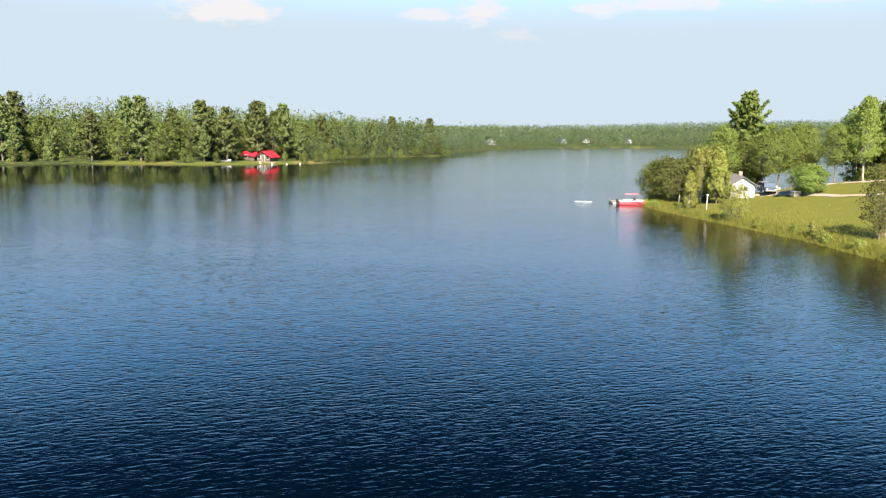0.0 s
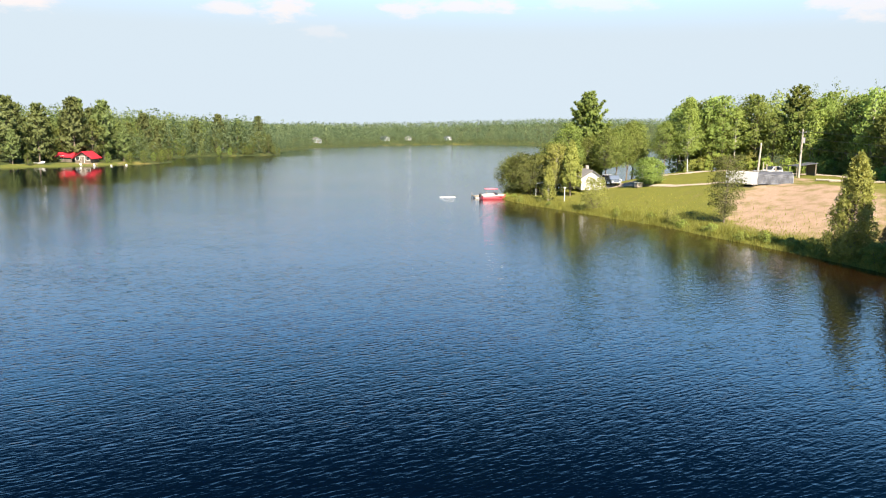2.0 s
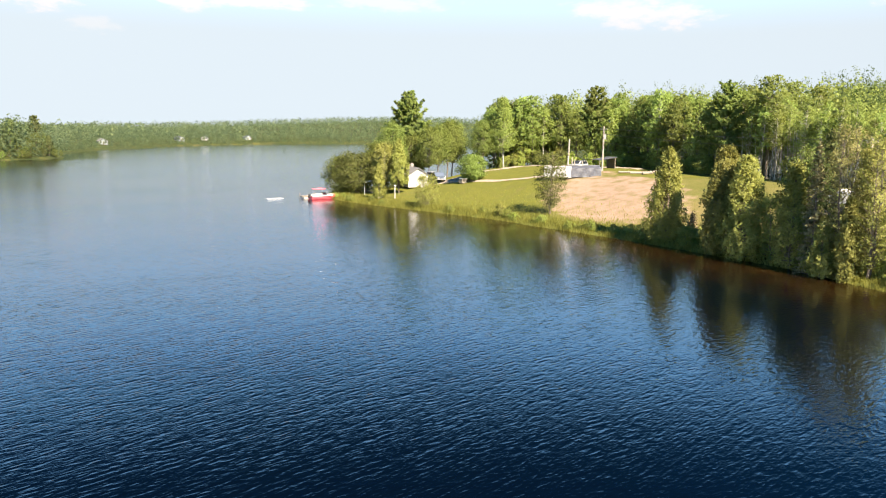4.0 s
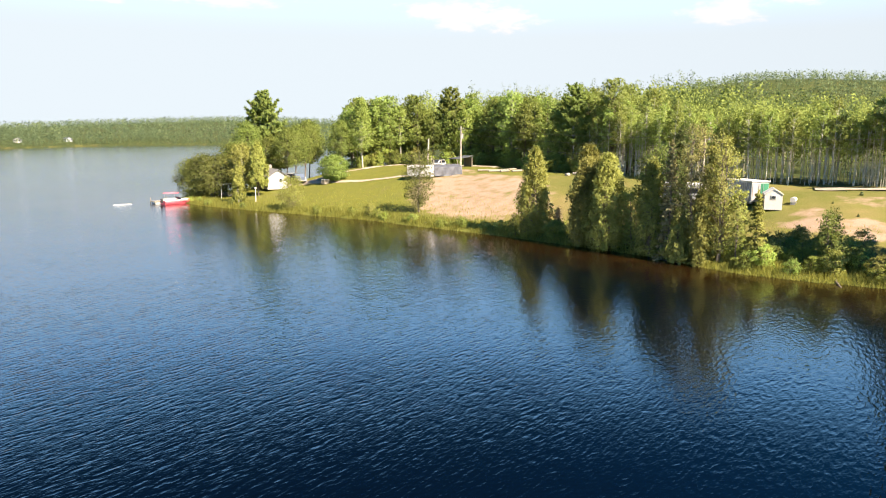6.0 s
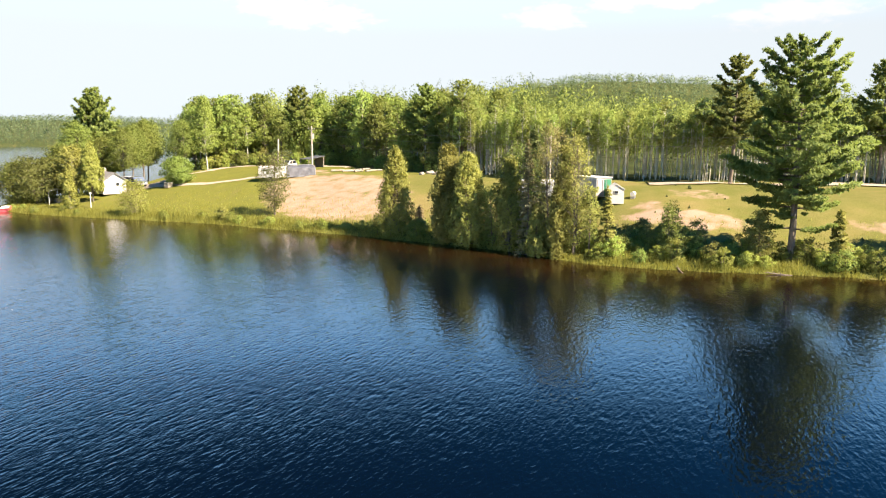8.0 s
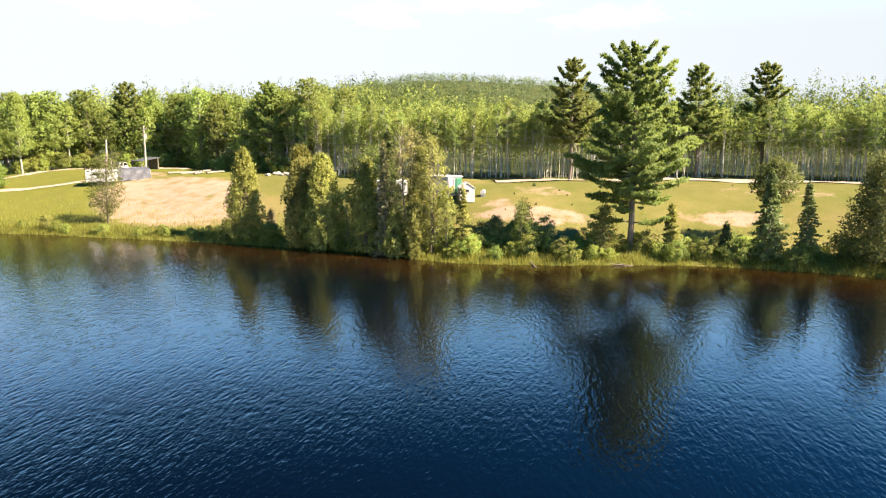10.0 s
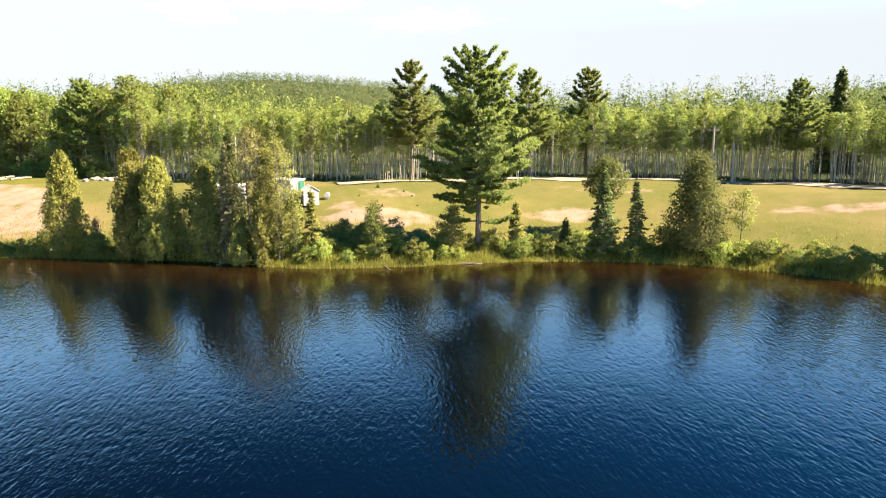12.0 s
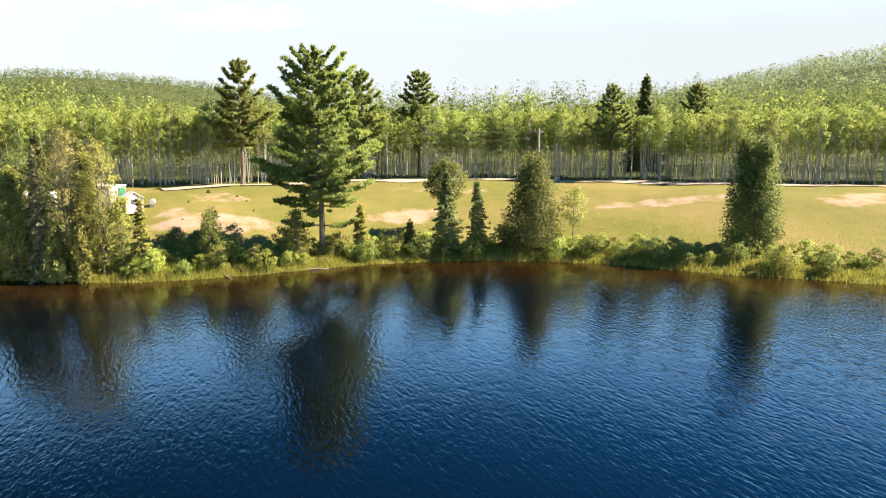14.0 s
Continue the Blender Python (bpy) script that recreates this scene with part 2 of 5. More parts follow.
def water_material():
    m, nt, b = material("lake_water")
    shallow = nt.nodes.new("ShaderNodeAttribute")
    shallow.attribute_name = "shallow"
    bed = ramp(nt, noise_node(nt, 0.35, 4), [(0.35, (0.007, 0.0032, 0.0008)), (0.65, (0.017, 0.0075, 0.0018))])
    nt.links.new(mix(nt, shallow.outputs["Fac"], (0.0004, 0.0012, 0.0032), bed), b.inputs["Base Color"])
    b.inputs["Roughness"].default_value = 1.0
    swell = noise_node(nt, 0.22, 2, (1, 3.0, 1), radians(22))
    wave = noise_node(nt, 0.9, 2, (1, 2.8, 1), radians(15), 0.45)
    ripple = noise_node(nt, 3.0, 2, (1, 2.0, 1), radians(-10), 0.5)
    patch = noise_node(nt, 0.012, 3, (1, 2.5, 1))
    off_mid = nt.nodes.new("ShaderNodeMath")
    off_mid.operation = "SUBTRACT"
    nt.links.new(wave, off_mid.inputs[0])
    off_mid.inputs[1].default_value = 0.5
    fold = nt.nodes.new("ShaderNodeMath")
    fold.operation = "ABSOLUTE"
    nt.links.new(off_mid.outputs[0], fold.inputs[0])
    crest = nt.nodes.new("ShaderNodeMath")
    crest.operation = "MULTIPLY"
    nt.links.new(fold.outputs[0], crest.inputs[0])
    crest.inputs[1].default_value = -1.5
    s1 = nt.nodes.new("ShaderNodeMath")
    s1.operation = "MULTIPLY_ADD"
    nt.links.new(ripple, s1.inputs[0])
    s1.inputs[1].default_value = 0.28
    nt.links.new(crest.outputs[0], s1.inputs[2])
    s2 = nt.nodes.new("ShaderNodeMath")
    s2.operation = "MULTIPLY_ADD"
    nt.links.new(swell, s2.inputs[0])
    s2.inputs[1].default_value = 0.5
    nt.links.new(s1.outputs[0], s2.inputs[2])
    bp = node(nt, "ShaderNodeBump", Strength=1.0, Distance=0.036)
    calm = ramp(nt, patch, [(0.35, (0.6, 0.6, 0.6)), (0.62, (1, 1, 1))])
    co = nt.nodes.new("ShaderNodeNewGeometry").outputs["Position"]
    far = node(nt, "ShaderNodeVectorMath")
    far.operation = "DISTANCE"
    nt.links.new(co, far.inputs[0])
    far.inputs[1].default_value = (5, 10, 0)
    lull = node(nt, "ShaderNodeMapRange", **{"From Min": 25.0, "From Max": 190.0, "To Min": 1.0, "To Max": 0.85})
    nt.links.new(far.outputs["Value"], lull.inputs["Value"])
    lee = nt.nodes.new("ShaderNodeAttribute")
    lee.attribute_name = "lee"
    open_water = node(nt, "ShaderNodeMapRange", **{"From Min": 0.0, "From Max": 1.0, "To Min": 1.0, "To Max": 0.2})
    nt.links.new(lee.outputs["Fac"], open_water.inputs["Value"])

    def times(a, b):
        n = nt.nodes.new("ShaderNodeMath")
        n.operation = "MULTIPLY"
        nt.links.new(a, n.inputs[0])
        nt.links.new(b, n.inputs[1])
        return n.outputs[0]

    nt.links.new(times(times(calm, lull.outputs[0]), open_water.outputs[0]), bp.inputs["Strength"])
    # ripples too fine to see one by one, farther out
    chop = node(nt, "ShaderNodeMapRange", **{"From Min": 40.0, "From Max": 200.0, "To Min": 0.004, "To Max": 0.09})
    nt.links.new(far.outputs["Value"], chop.inputs["Value"])
    nt.links.new(s2.outputs[0], bp.inputs["Height"])
    # dark tannin water under a clear reflecting surface
    b.inputs["Specular IOR Level"].default_value = 0.0
    gloss = node(nt, "ShaderNodeBsdfGlossy", Color=(0.97, 0.98, 1.0, 1))
    fresnel = node(nt, "ShaderNodeFresnel", IOR=1.33)
    both = nt.nodes.new("ShaderNodeMixShader")
    nt.links.new(times(chop.outputs[0], open_water.outputs[0]), gloss.inputs["Roughness"])
    nt.links.new(bp.outputs[0], gloss.inputs["Normal"])
    nt.links.new(bp.outputs[0], fresnel.inputs["Normal"])
    nt.links.new(fresnel.outputs[0], both.inputs[0])
    nt.links.new(b.outputs[0], both.inputs[1])
    nt.links.new(gloss.outputs[0], both.inputs[2])
    nt.links.new(both.outputs[0], nt.nodes["Material Output"].inputs["Surface"])
    return m


M_GROUND, M_WATER = ground_material(), water_material()

# ---- the lake's outline and the lie of the land ----
EAST_SHORE = [(-150, -190), (-20, -95), (22, -50), (38, -32), (44.3, -20), (49.5, -12.7), (52.8, -4), (53.5, 3), (52.8, 10), (50.6, 17), (47.5, 24),
              (45.3, 33), (47.0, 41), (47.3, 50), (47.0, 60), (46.5, 68), (45.2, 77), (44.3, 87), (42, 96), (39.3, 106), (36.5, 116), (35.2, 126), (37.5, 136),
              (50, 147), (75, 160), (120, 190), (190, 270), (290, 450)]
NORTH_SHORE = [(345, 600), (310, 668), (250, 672), (180, 664), (98, 592), (58, 527), (33, 488), (10, 425), (3, 388), (0, 347), (-27, 324), (-42, 302),
               (-38, 264), (-52, 247), (-66, 233), (-83, 225), (-113, 217), (-126, 202), (-180, 160), (-260, 60), (-290, -80), (-230, -190)]


def smooth_loop(points, steps=6):
    p = np.array(points, float)
    out = []
    for i in range(len(p)):
        a, b, c, d = p[i - 1], p[i], p[(i + 1) % len(p)], p[(i + 2) % len(p)]
        for s in np.arange(steps) / steps:
            out.append(0.5 * (2 * b + (c - a) * s + (2 * a - 5 * b + 4 * c - d) * s ** 2 + (3 * b - a - 3 * c + d) * s ** 3))
    return np.array(out)


LAKE = smooth_loop(EAST_SHORE + NORTH_SHORE)


def smooth(v, lo, hi):
    s = np.clip((np.asarray(v, float) - lo) / (hi - lo), 0, 1)
    return s * s * (3 - 2 * s)


def shore_distance(x, y):
    """Metres from the shore line, below nought in the lake."""
    x, y = np.asarray(x, float), np.asarray(y, float)
    best, inside = np.full(x.shape, 1e9), np.zeros(x.shape, bool)
    for i in range(len(LAKE)):
        (ax, ay), (bx, by) = LAKE[i - 1], LAKE[i]
        ex, ey = bx - ax, by - ay
        s = np.clip(((x - ax) * ex + (y - ay) * ey) / (ex * ex + ey * ey), 0, 1)
        best = np.minimum(best, (x - ax - s * ex) ** 2 + (y - ay - s * ey) ** 2)
        cross = (ay > y) != (by > y)
        if ey:
            inside ^= cross & (x < ax + ex * (y - ay) / ey)
    return np.where(inside, -1, 1) * np.sqrt(best)


HILLS = [(867, 467, 53, 130), (1026, 345, 47, 130), (1130, 190, 42, 120), (380, -330, 44, 118), (640, -300, 22, 160), (250, 2700, 14, 600), (-500, 2600, 24, 300), (1000, 1900, 34, 360),
         (420, 1050, 8, 230), (700, 1250, 18, 250), (-260, 430, 7, 120), (-420, 330, 9, 160), (330, 180, 4, 120)]


def height(x, y, d=None):
    x, y = np.asarray(x, float), np.asarray(y, float)
    if d is None:
        d = shore_distance(x, y)
    land = 0.75 * smooth(d, -0.5, 2.5) + 4.9 * smooth(d, 1, 31) * smooth(x, -30, 30) + 3.0 * smooth(d, 3, 60) * (1 - smooth(x, -30, 30))
    for hx, hy, hz, r in HILLS:
        land = land + hz * np.exp(-((x - hx) ** 2 + (y - hy) ** 2) / (2 * r * r)) * smooth(d, 20, 120)
    land = land * (1 - 0.42 * np.exp(-((x - 44) ** 2 + (y - 124) ** 2) / (2 * 13.0 ** 2)))
    land = land + 0.18 * np.sin(x * 0.31 + 1.3) * np.sin(y * 0.27) * smooth(d, 2, 12) + 0.07 * np.sin(x * 1.1) * np.cos(y * 0.9 + x * 0.3) * smooth(d, 1, 6)
    return np.where(d > -0.5, land - 0.12, 0) + np.where(d <= 0, np.maximum(d, -25) * 0.16, 0)


def h(x, y):
    return float(height(np.array([x]), np.array([y]))[0])


ROAD = smooth_loop([(60, -92), (74, -60), (82, -38), (91, -20), (95, -4), (95, 10), (88, 28), (81, 44), (78, 62), (82, 80)], 8)[:-24]
DRIVE = [(72, 98), (64.5, 106), (60, 113), (56, 123), (61, 121.5), (68, 124), (79, 127), (87, 119), (88, 104)]


def line_distance(x, y, line):
    best = np.full(np.shape(x), 1e9)
    for (ax, ay), (bx, by) in zip(line[:-1], line[1:]):
        ex, ey = bx - ax, by - ay
        s = np.clip(((x - ax) * ex + (y - ay) * ey) / (ex * ex + ey * ey), 0, 1)
        best = np.minimum(best, np.hypot(x - ax - s * ex, y - ay - s * ey))
    return best


def blob(x, y, cx, cy, rx, ry, turn=0.0):
    c, s = math.cos(radians(turn)), math.sin(radians(turn))
    u, v = (x - cx) * c + (y - cy) * s, (y - cy) * c - (x - cx) * s
    return 1 - smooth(np.sqrt((u / rx) ** 2 + (v / ry) ** 2), 0.6, 1.15)


def link(name, mesh, mat, parent=None, label=""):
    ob = new(name, mesh)
    if mat:
        mesh.materials.append(mat)
    if parent:
        ob.parent = parent
    return tagged(ob, label) if label else ob


def quads_mesh(name, quads):
    """A mesh of separate faces from an array (n, corners, 3)."""
    q = np.asarray(quads, np.float32)
    n, k = q.shape[0], q.shape[1]
    me = bpy.data.meshes.new(name)
    me.vertices.add(n * k)
    me.loops.add(n * k)
    me.polygons.add(n)
    me.vertices.foreach_set("co", q.ravel())
    me.loops.foreach_set("vertex_index", np.arange(n * k, dtype=np.int32))
    me.polygons.foreach_set("loop_start", np.arange(0, n * k, k, dtype=np.int32))
    me.update(calc_edges=True)
    return me


def foliage_mesh(name, tris, outward, soft=0.45):
    """Leaf faces turned to the outside of their crown, shaded with its rounded form."""
    q = np.array(tris, np.float32)
    flat = np.cross(q[:, 1] - q[:, 0], q[:, 2] - q[:, 0])
    flat /= np.linalg.norm(flat, axis=1)[:, None] + 1e-9
    outward = outward / (np.linalg.norm(outward, axis=1)[:, None] + 1e-9)
    back = (flat * outward).sum(1) < 0
    q[back] = q[back][:, ::-1]
    flat[back] *= -1
    bend = outward * soft + flat * (1 - soft)
    bend /= np.linalg.norm(bend, axis=1)[:, None] + 1e-9
    me = quads_mesh(name, q)
    me.normals_split_custom_set_from_vertices(np.repeat(bend, q.shape[1], 0))
    return me


def crown_outward(tris, lift=0.45):
    """Directions away from the stem and up, for every leaf of one crown."""
    c = np.asarray(tris).mean(1)
    lo, hi = c[:, 2].min(), c[:, 2].max()
    mid_xy = c[:, :2].mean(0)
    wide = np.hypot(*(c[:, :2] - mid_xy).T).max() + 1e-6
    tall = max(hi - lo, 1e-6)
    return np.column_stack([(c[:, :2] - mid_xy) / wide, (c[:, 2] - lo) / tall * 1.1 - 0.5 + lift])


def grid_mesh(name, X, Y, Z):
    r, c = X.shape
    i = np.arange(r * c).reshape(r, c)
    f = np.stack([i[:-1, :-1], i[:-1, 1:], i[1:, 1:], i[1:, :-1]], -1).reshape(-1, 4)
    me = bpy.data.meshes.new(name)
    me.vertices.add(r * c)
    me.vertices.foreach_set("co", np.stack([X, Y, Z], -1).astype(np.float32).ravel())
    me.loops.add(len(f) * 4)
    me.polygons.add(len(f))
    me.loops.foreach_set("vertex_index", f.astype(np.int32).ravel())
    me.polygons.foreach_set("loop_start", np.arange(0, len(f) * 4, 4, dtype=np.int32))
    me.polygons.foreach_set("use_smooth", np.ones(len(f), bool))
    me.update(calc_edges=True)
    return me


def build_ground():
    u = np.linspace(-1, 1, 300)
    gx, gy = 58 + 48 * np.sinh(5 * u), 45 + 48 * np.sinh(5 * u)
    X, Y = np.meshgrid(gx, gy)
    d = shore_distance(X, Y)
    me = grid_mesh("ground", X, Y, height(X, Y, d))
    near = (X > 30) & (Y < 175) & (Y > -150)
    sand = np.maximum.reduce([blob(X, Y, 62, 83, 12, 20, -25), blob(X, Y, 62.5, 29, 3.6, 9, 8), blob(X, Y, 69, 7.5, 3.4, 7, 10) * 0.95, blob(X, Y, 73, 31, 3.2, 5) * 0.82, blob(X, Y, 66, 35, 3, 3) * 0.8,
                              blob(X, Y, 68, -25, 2.2, 12, -8) * 0.9, blob(X, Y, 62, -48, 4, 10, 20) * 0.9, blob(X, Y, 80, 2, 3, 9) * 0.7, blob(X, Y, 76, 104, 12, 6, 60) * 0.8])
    sand = np.maximum(sand, blob(X, Y, -56, 241, 15, 7, 38))
    beach = (X > -104) & (X < -40) & (Y < 256)
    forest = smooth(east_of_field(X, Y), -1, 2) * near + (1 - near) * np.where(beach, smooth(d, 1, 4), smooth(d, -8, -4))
    lawn = np.maximum(near * smooth(Y + 0.2 * (X - 50), 84, 90), 1 - near) * (1 - forest)
    tall = (1 - smooth(d, 3.5, 8)) * (near | beach)
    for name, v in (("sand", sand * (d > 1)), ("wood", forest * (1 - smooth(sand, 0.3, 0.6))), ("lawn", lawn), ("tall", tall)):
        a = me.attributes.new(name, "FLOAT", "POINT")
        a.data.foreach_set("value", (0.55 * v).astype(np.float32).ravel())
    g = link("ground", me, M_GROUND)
    tagged(g, "grassy lakeside meadow with bare sandy patches and woodland floor", "ground", kind="structure")
    u = np.linspace(-1, 1, 180)
    X, Y = np.meshgrid(20 + 120 * np.sinh(4.2 * u), 150 + 120 * np.sinh(4.2 * u))
    wm = grid_mesh("water", X, Y, np.zeros_like(X))
    out = -shore_distance(X, Y)
    lee = (1 - smooth(out, 10, 22)) * np.where(X < 20, 1.0, 0.1)
    lee = np.maximum(lee, (1 - smooth(out, 66, 78)) * (1 - smooth(X, -50, -25)) * (Y < 280))
    a = wm.attributes.new("lee", "FLOAT", "POINT")
    a.data.foreach_set("value", lee.astype(np.float32).ravel())
    a = wm.attributes.new("shallow", "FLOAT", "POINT")
    a.data.foreach_set("value", ((1 - smooth(out, 2.5, 13)) * (X > 0) * (Y < 160)).astype(np.float32).ravel())
    tagged(link("water", wm, M_WATER), "dark blue rippled lake water reflecting trees and sky", "lake", kind="structure")


TREE_LINE = [(62, -110), (76, -64), (84, -40), (94, -22), (99, -4), (99, 12), (92, 30), (85, 45), (82, 60), (86, 78), (92, 96), (95, 112), (89, 127), (75, 135), (60, 135), (52, 136)]


def east_of_field(x, y):
    """Metres into the woods behind the field, below nought on the field."""
    tl = np.array(TREE_LINE, float)
    d = line_distance(x, y, TREE_LINE)
    poly = np.vstack([tl, [(46, 138), (75, 165), (3000, 600), (3000, -600), (60, -200)]])
    inside = np.zeros(np.shape(x), bool)
    for i in range(len(poly)):
        (ax, ay), (bx, by) = poly[i - 1], poly[i]
        if by != ay:
            inside ^= ((ay > y) != (by > y)) & (x < ax + (bx - ax) * (y - ay) / (by - ay))
    return np.where(inside, d, -d)


build_ground()

# ---- trees ----


def tube(path, radii, sides=6):
    """Quads of a tapered tube along a path."""
    path = np.array(path, float)
    ang = np.arange(sides) * 2 * math.pi / sides
    rings = []
    for i, p in enumerate(path):
        t = path[min(i + 1, len(path) - 1)] - path[max(i - 1, 0)]
        t = t / (np.linalg.norm(t) + 1e-9)
        a = np.cross(t, (0.31, 0.9, 0.2) if abs(t[2]) > 0.7 else (0, 0, 1))
        a /= np.linalg.norm(a)
        b = np.cross(t, a)
        rings.append(p + radii[i] * (np.cos(ang)[:, None] * a + np.sin(ang)[:, None] * b))
    r = np.array(rings)
    return np.stack([r[:-1], np.roll(r, -1, 1)[:-1], np.roll(r, -1, 1)[1:], r[1:]], 2).reshape(-1, 4, 3)


def leaves(rng, centres, spread, count, size, long=1.0, up=0.0, corners=3):
    """Small leaf faces scattered round clump centres. spread: (n, 3) half sizes."""
    centres, spread = np.atleast_2d(centres), np.atleast_2d(spread)
    n = len(centres) * count
    c = np.repeat(centres, count, 0)
    off = rng.normal(size=(n, 3))
    off /= np.linalg.norm(off, axis=1)[:, None]
    off *= rng.uniform(0.25, 1.0, (n, 1)) ** 0.6
    c = c + off * np.repeat(np.broadcast_to(spread, centres.shape), count, 0)
    a = rng.normal(size=(n, 3)) + off * 0.6
    a[:, 2] += up
    a /= np.linalg.norm(a, axis=1)[:, None]
    b = np.cross(a, rng.normal(size=(n, 3)))
    b /= np.linalg.norm(b, axis=1)[:, None] + 1e-9
    s = size * rng.uniform(0.6, 1.25, (n, 1))
    a, b = a * s * long, b * s
    if corners == 3:
        return np.stack([c - a * 0.5 - b * 0.5, c - a * 0.5 + b * 0.5, c + a * 0.7], 1)
    return np.stack([c - a * 0.55, c - b * 0.42, c + a * 0.55, c + b * 0.42], 1)


def tree(name, trunk, twigs, crown, bark, leaf, label, category="tree", group=""):
    ob = tagged(new(name), label, category, group)
    link("trunk", quads_mesh("trunk", np.concatenate([trunk, twigs])), bark, ob)
    link("crown", foliage_mesh("crown", crown, crown_outward(crown)), leaf, ob)
    return ob


def bent(rng, height_, lean=0.02, n=7):
    z = np.linspace(0, 1, n)
    w = np.cumsum(rng.normal(size=(n, 2)) * lean * height_ / n, 0)
    w[0] = 0
    return np.column_stack([w, z * height_])


def along(path, f):
    z = np.linspace(0, 1, len(path))
    return np.array([np.interp(f, z, path[:, k]) for k in range(3)]).T


def pine(rng, hh, width, base=0.3, clumps=5, count=22, size=0.3, dense=1.0, gap=0.1, radius=None, low_limbs=0, taper=0.5):
    """A white pine: tiers of upswept limbs that carry flat sprays of long needles."""
    path = bent(rng, hh, 0.03)
    r0 = radius or hh * 0.016
    trunk = tube(path, r0 * (1 - 0.93 * np.linspace(0, 1, 7)), 8)
    twigs, cen, spr = [], [], []
    tiers, f = [(base * q, 0.55) for q in np.linspace(0.55, 0.95, low_limbs)], base
    while f < 0.975:
        tiers.append((f, 1.0))
        f += rng.uniform(0.024, 0.042) / dense
    turn = 0.0
    for f, fill in tiers:
        k = max(0.0, (f - base) / (1 - base))
        reach = width * min(1.0, 0.74 + 1.3 * k) * (1 - max(0, k - 0.22) / 0.78) ** taper + 0.2
        for _ in range(max(2, int(rng.integers(4, 7) * fill))):
            if rng.random() < gap:
                continue
            turn += 2.399 + rng.normal() * 0.3
            ln = reach * rng.uniform(0.6, 1.1)
            rise = (0.08 + 0.55 * k) * ln + rng.normal() * 0.06 * ln
            p0 = np.asarray(along(path, f + rng.uniform(-0.01, 0.01))).ravel()
            dirn = np.array([math.cos(turn), math.sin(turn), 0])
            across = np.array([-dirn[1], dirn[0], 0])
            p1 = p0 + dirn * ln * 0.6 + (0, 0, rise * 0.35 - 0.04 * ln)
            p2 = p0 + dirn * ln + (0, 0, rise + 0.05 * ln)
            twigs.append(tube([p0, p1, p2], [r0 * 0.28 * (1 - f * 0.7), r0 * 0.15, 0.015], 4))
            m = max(3, int(clumps * 2.2 * ln / width + 0.5))
            for s in np.linspace(0.3, 1.0, m):
                q = p0 + (p1 - p0) * min(1, s / 0.6) if s < 0.6 else p1 + (p2 - p1) * (s - 0.6) / 0.4
                w = min(0.6, max(0.22, ln * 0.095)) * rng.uniform(0.8, 1.25)
                cen.append(q + across * rng.normal() * 0.15 * ln * (1.25 - s * 0.7) + (0, 0, 0.05 * ln * rng.random()))
                spr.append((w, w, w * 0.38))
    for z in (0.0, 0.012, 0.03):
        cen.append(np.asarray(along(path, 1 - z)).ravel())
        spr.append((0.12 + 5 * z, 0.12 + 5 * z, 0.3))
    return trunk, np.concatenate(twigs), leaves(rng, np.array(cen), np.array(spr), count, size, 2.6, 0.75, 3)


def cedar(rng, hh, width, base=0.03, n=300, count=40, size=0.15, stems=1, radius=0.14, lobes=3, bare=0.1, top=0.75):
    """A white cedar: upright sprays on a pointed, uneven crown that reaches the ground."""
    trunk, twigs, cen, spr = [], [], [], []
    paths = []
    for s in range(stems):
        p = bent(rng, hh * (1 - 0.13 * s), 0.03)
        a = s * 6.28 / stems + rng.random()
        p[:, :2] += np.array([math.cos(a), math.sin(a)]) * (0.1 + np.linspace(0, 1, 7)[:, None] * width * 0.3) * (stems > 1)
        paths.append(p)
        trunk.append(tube(p, radius * (1 - 0.92 * np.linspace(0, 1, 7)), 7))
    ph = rng.uniform(0, 6.28, 3)
    for i in range(n):
        k = ((i + rng.random()) / n) ** 1.15
        if rng.random() < bare:
            continue
        f = base + (1 - base) * k
        p = paths[i % stems]
        a = i * 2.399 + rng.normal() * 0.4
        lobe = 1 + 0.17 * math.sin(lobes * a + ph[0] + 2 * k) + 0.13 * math.sin(k * 15 + ph[1] + a)
        rad = width * (0.7 if stems > 1 else 1.0) * min(1.0, 0.72 + 1.6 * k) * (1 - k) ** top * lobe
        rr = rad * rng.uniform(0.45, 1.06) + 0.06
        tip = np.asarray(along(p, f)).ravel() + (math.cos(a) * rr, math.sin(a) * rr, 0.0)
        core = np.asarray(along(p, max(0.02, f - 0.09))).ravel()
        twigs.append(tube([core, tip], [radius * 0.25 * (1 - 0.7 * f), 0.01], 3))
        w = rng.uniform(0.26, 0.55) * (0.55 + 0.2 * width)
        cen.append(tip + (0, 0, 0.1))
        spr.append((w, w, w * 1.5))
        if tip[2] < 0.2:
            cen[-1][2] = 0.3
    for p in paths:
        cen.append(p[-1])
        spr.append((0.12, 0.12, 0.4))
    return np.concatenate(trunk), np.concatenate(twigs), leaves(rng, np.array(cen), np.array(spr), count, size, 1.5, 0.9)


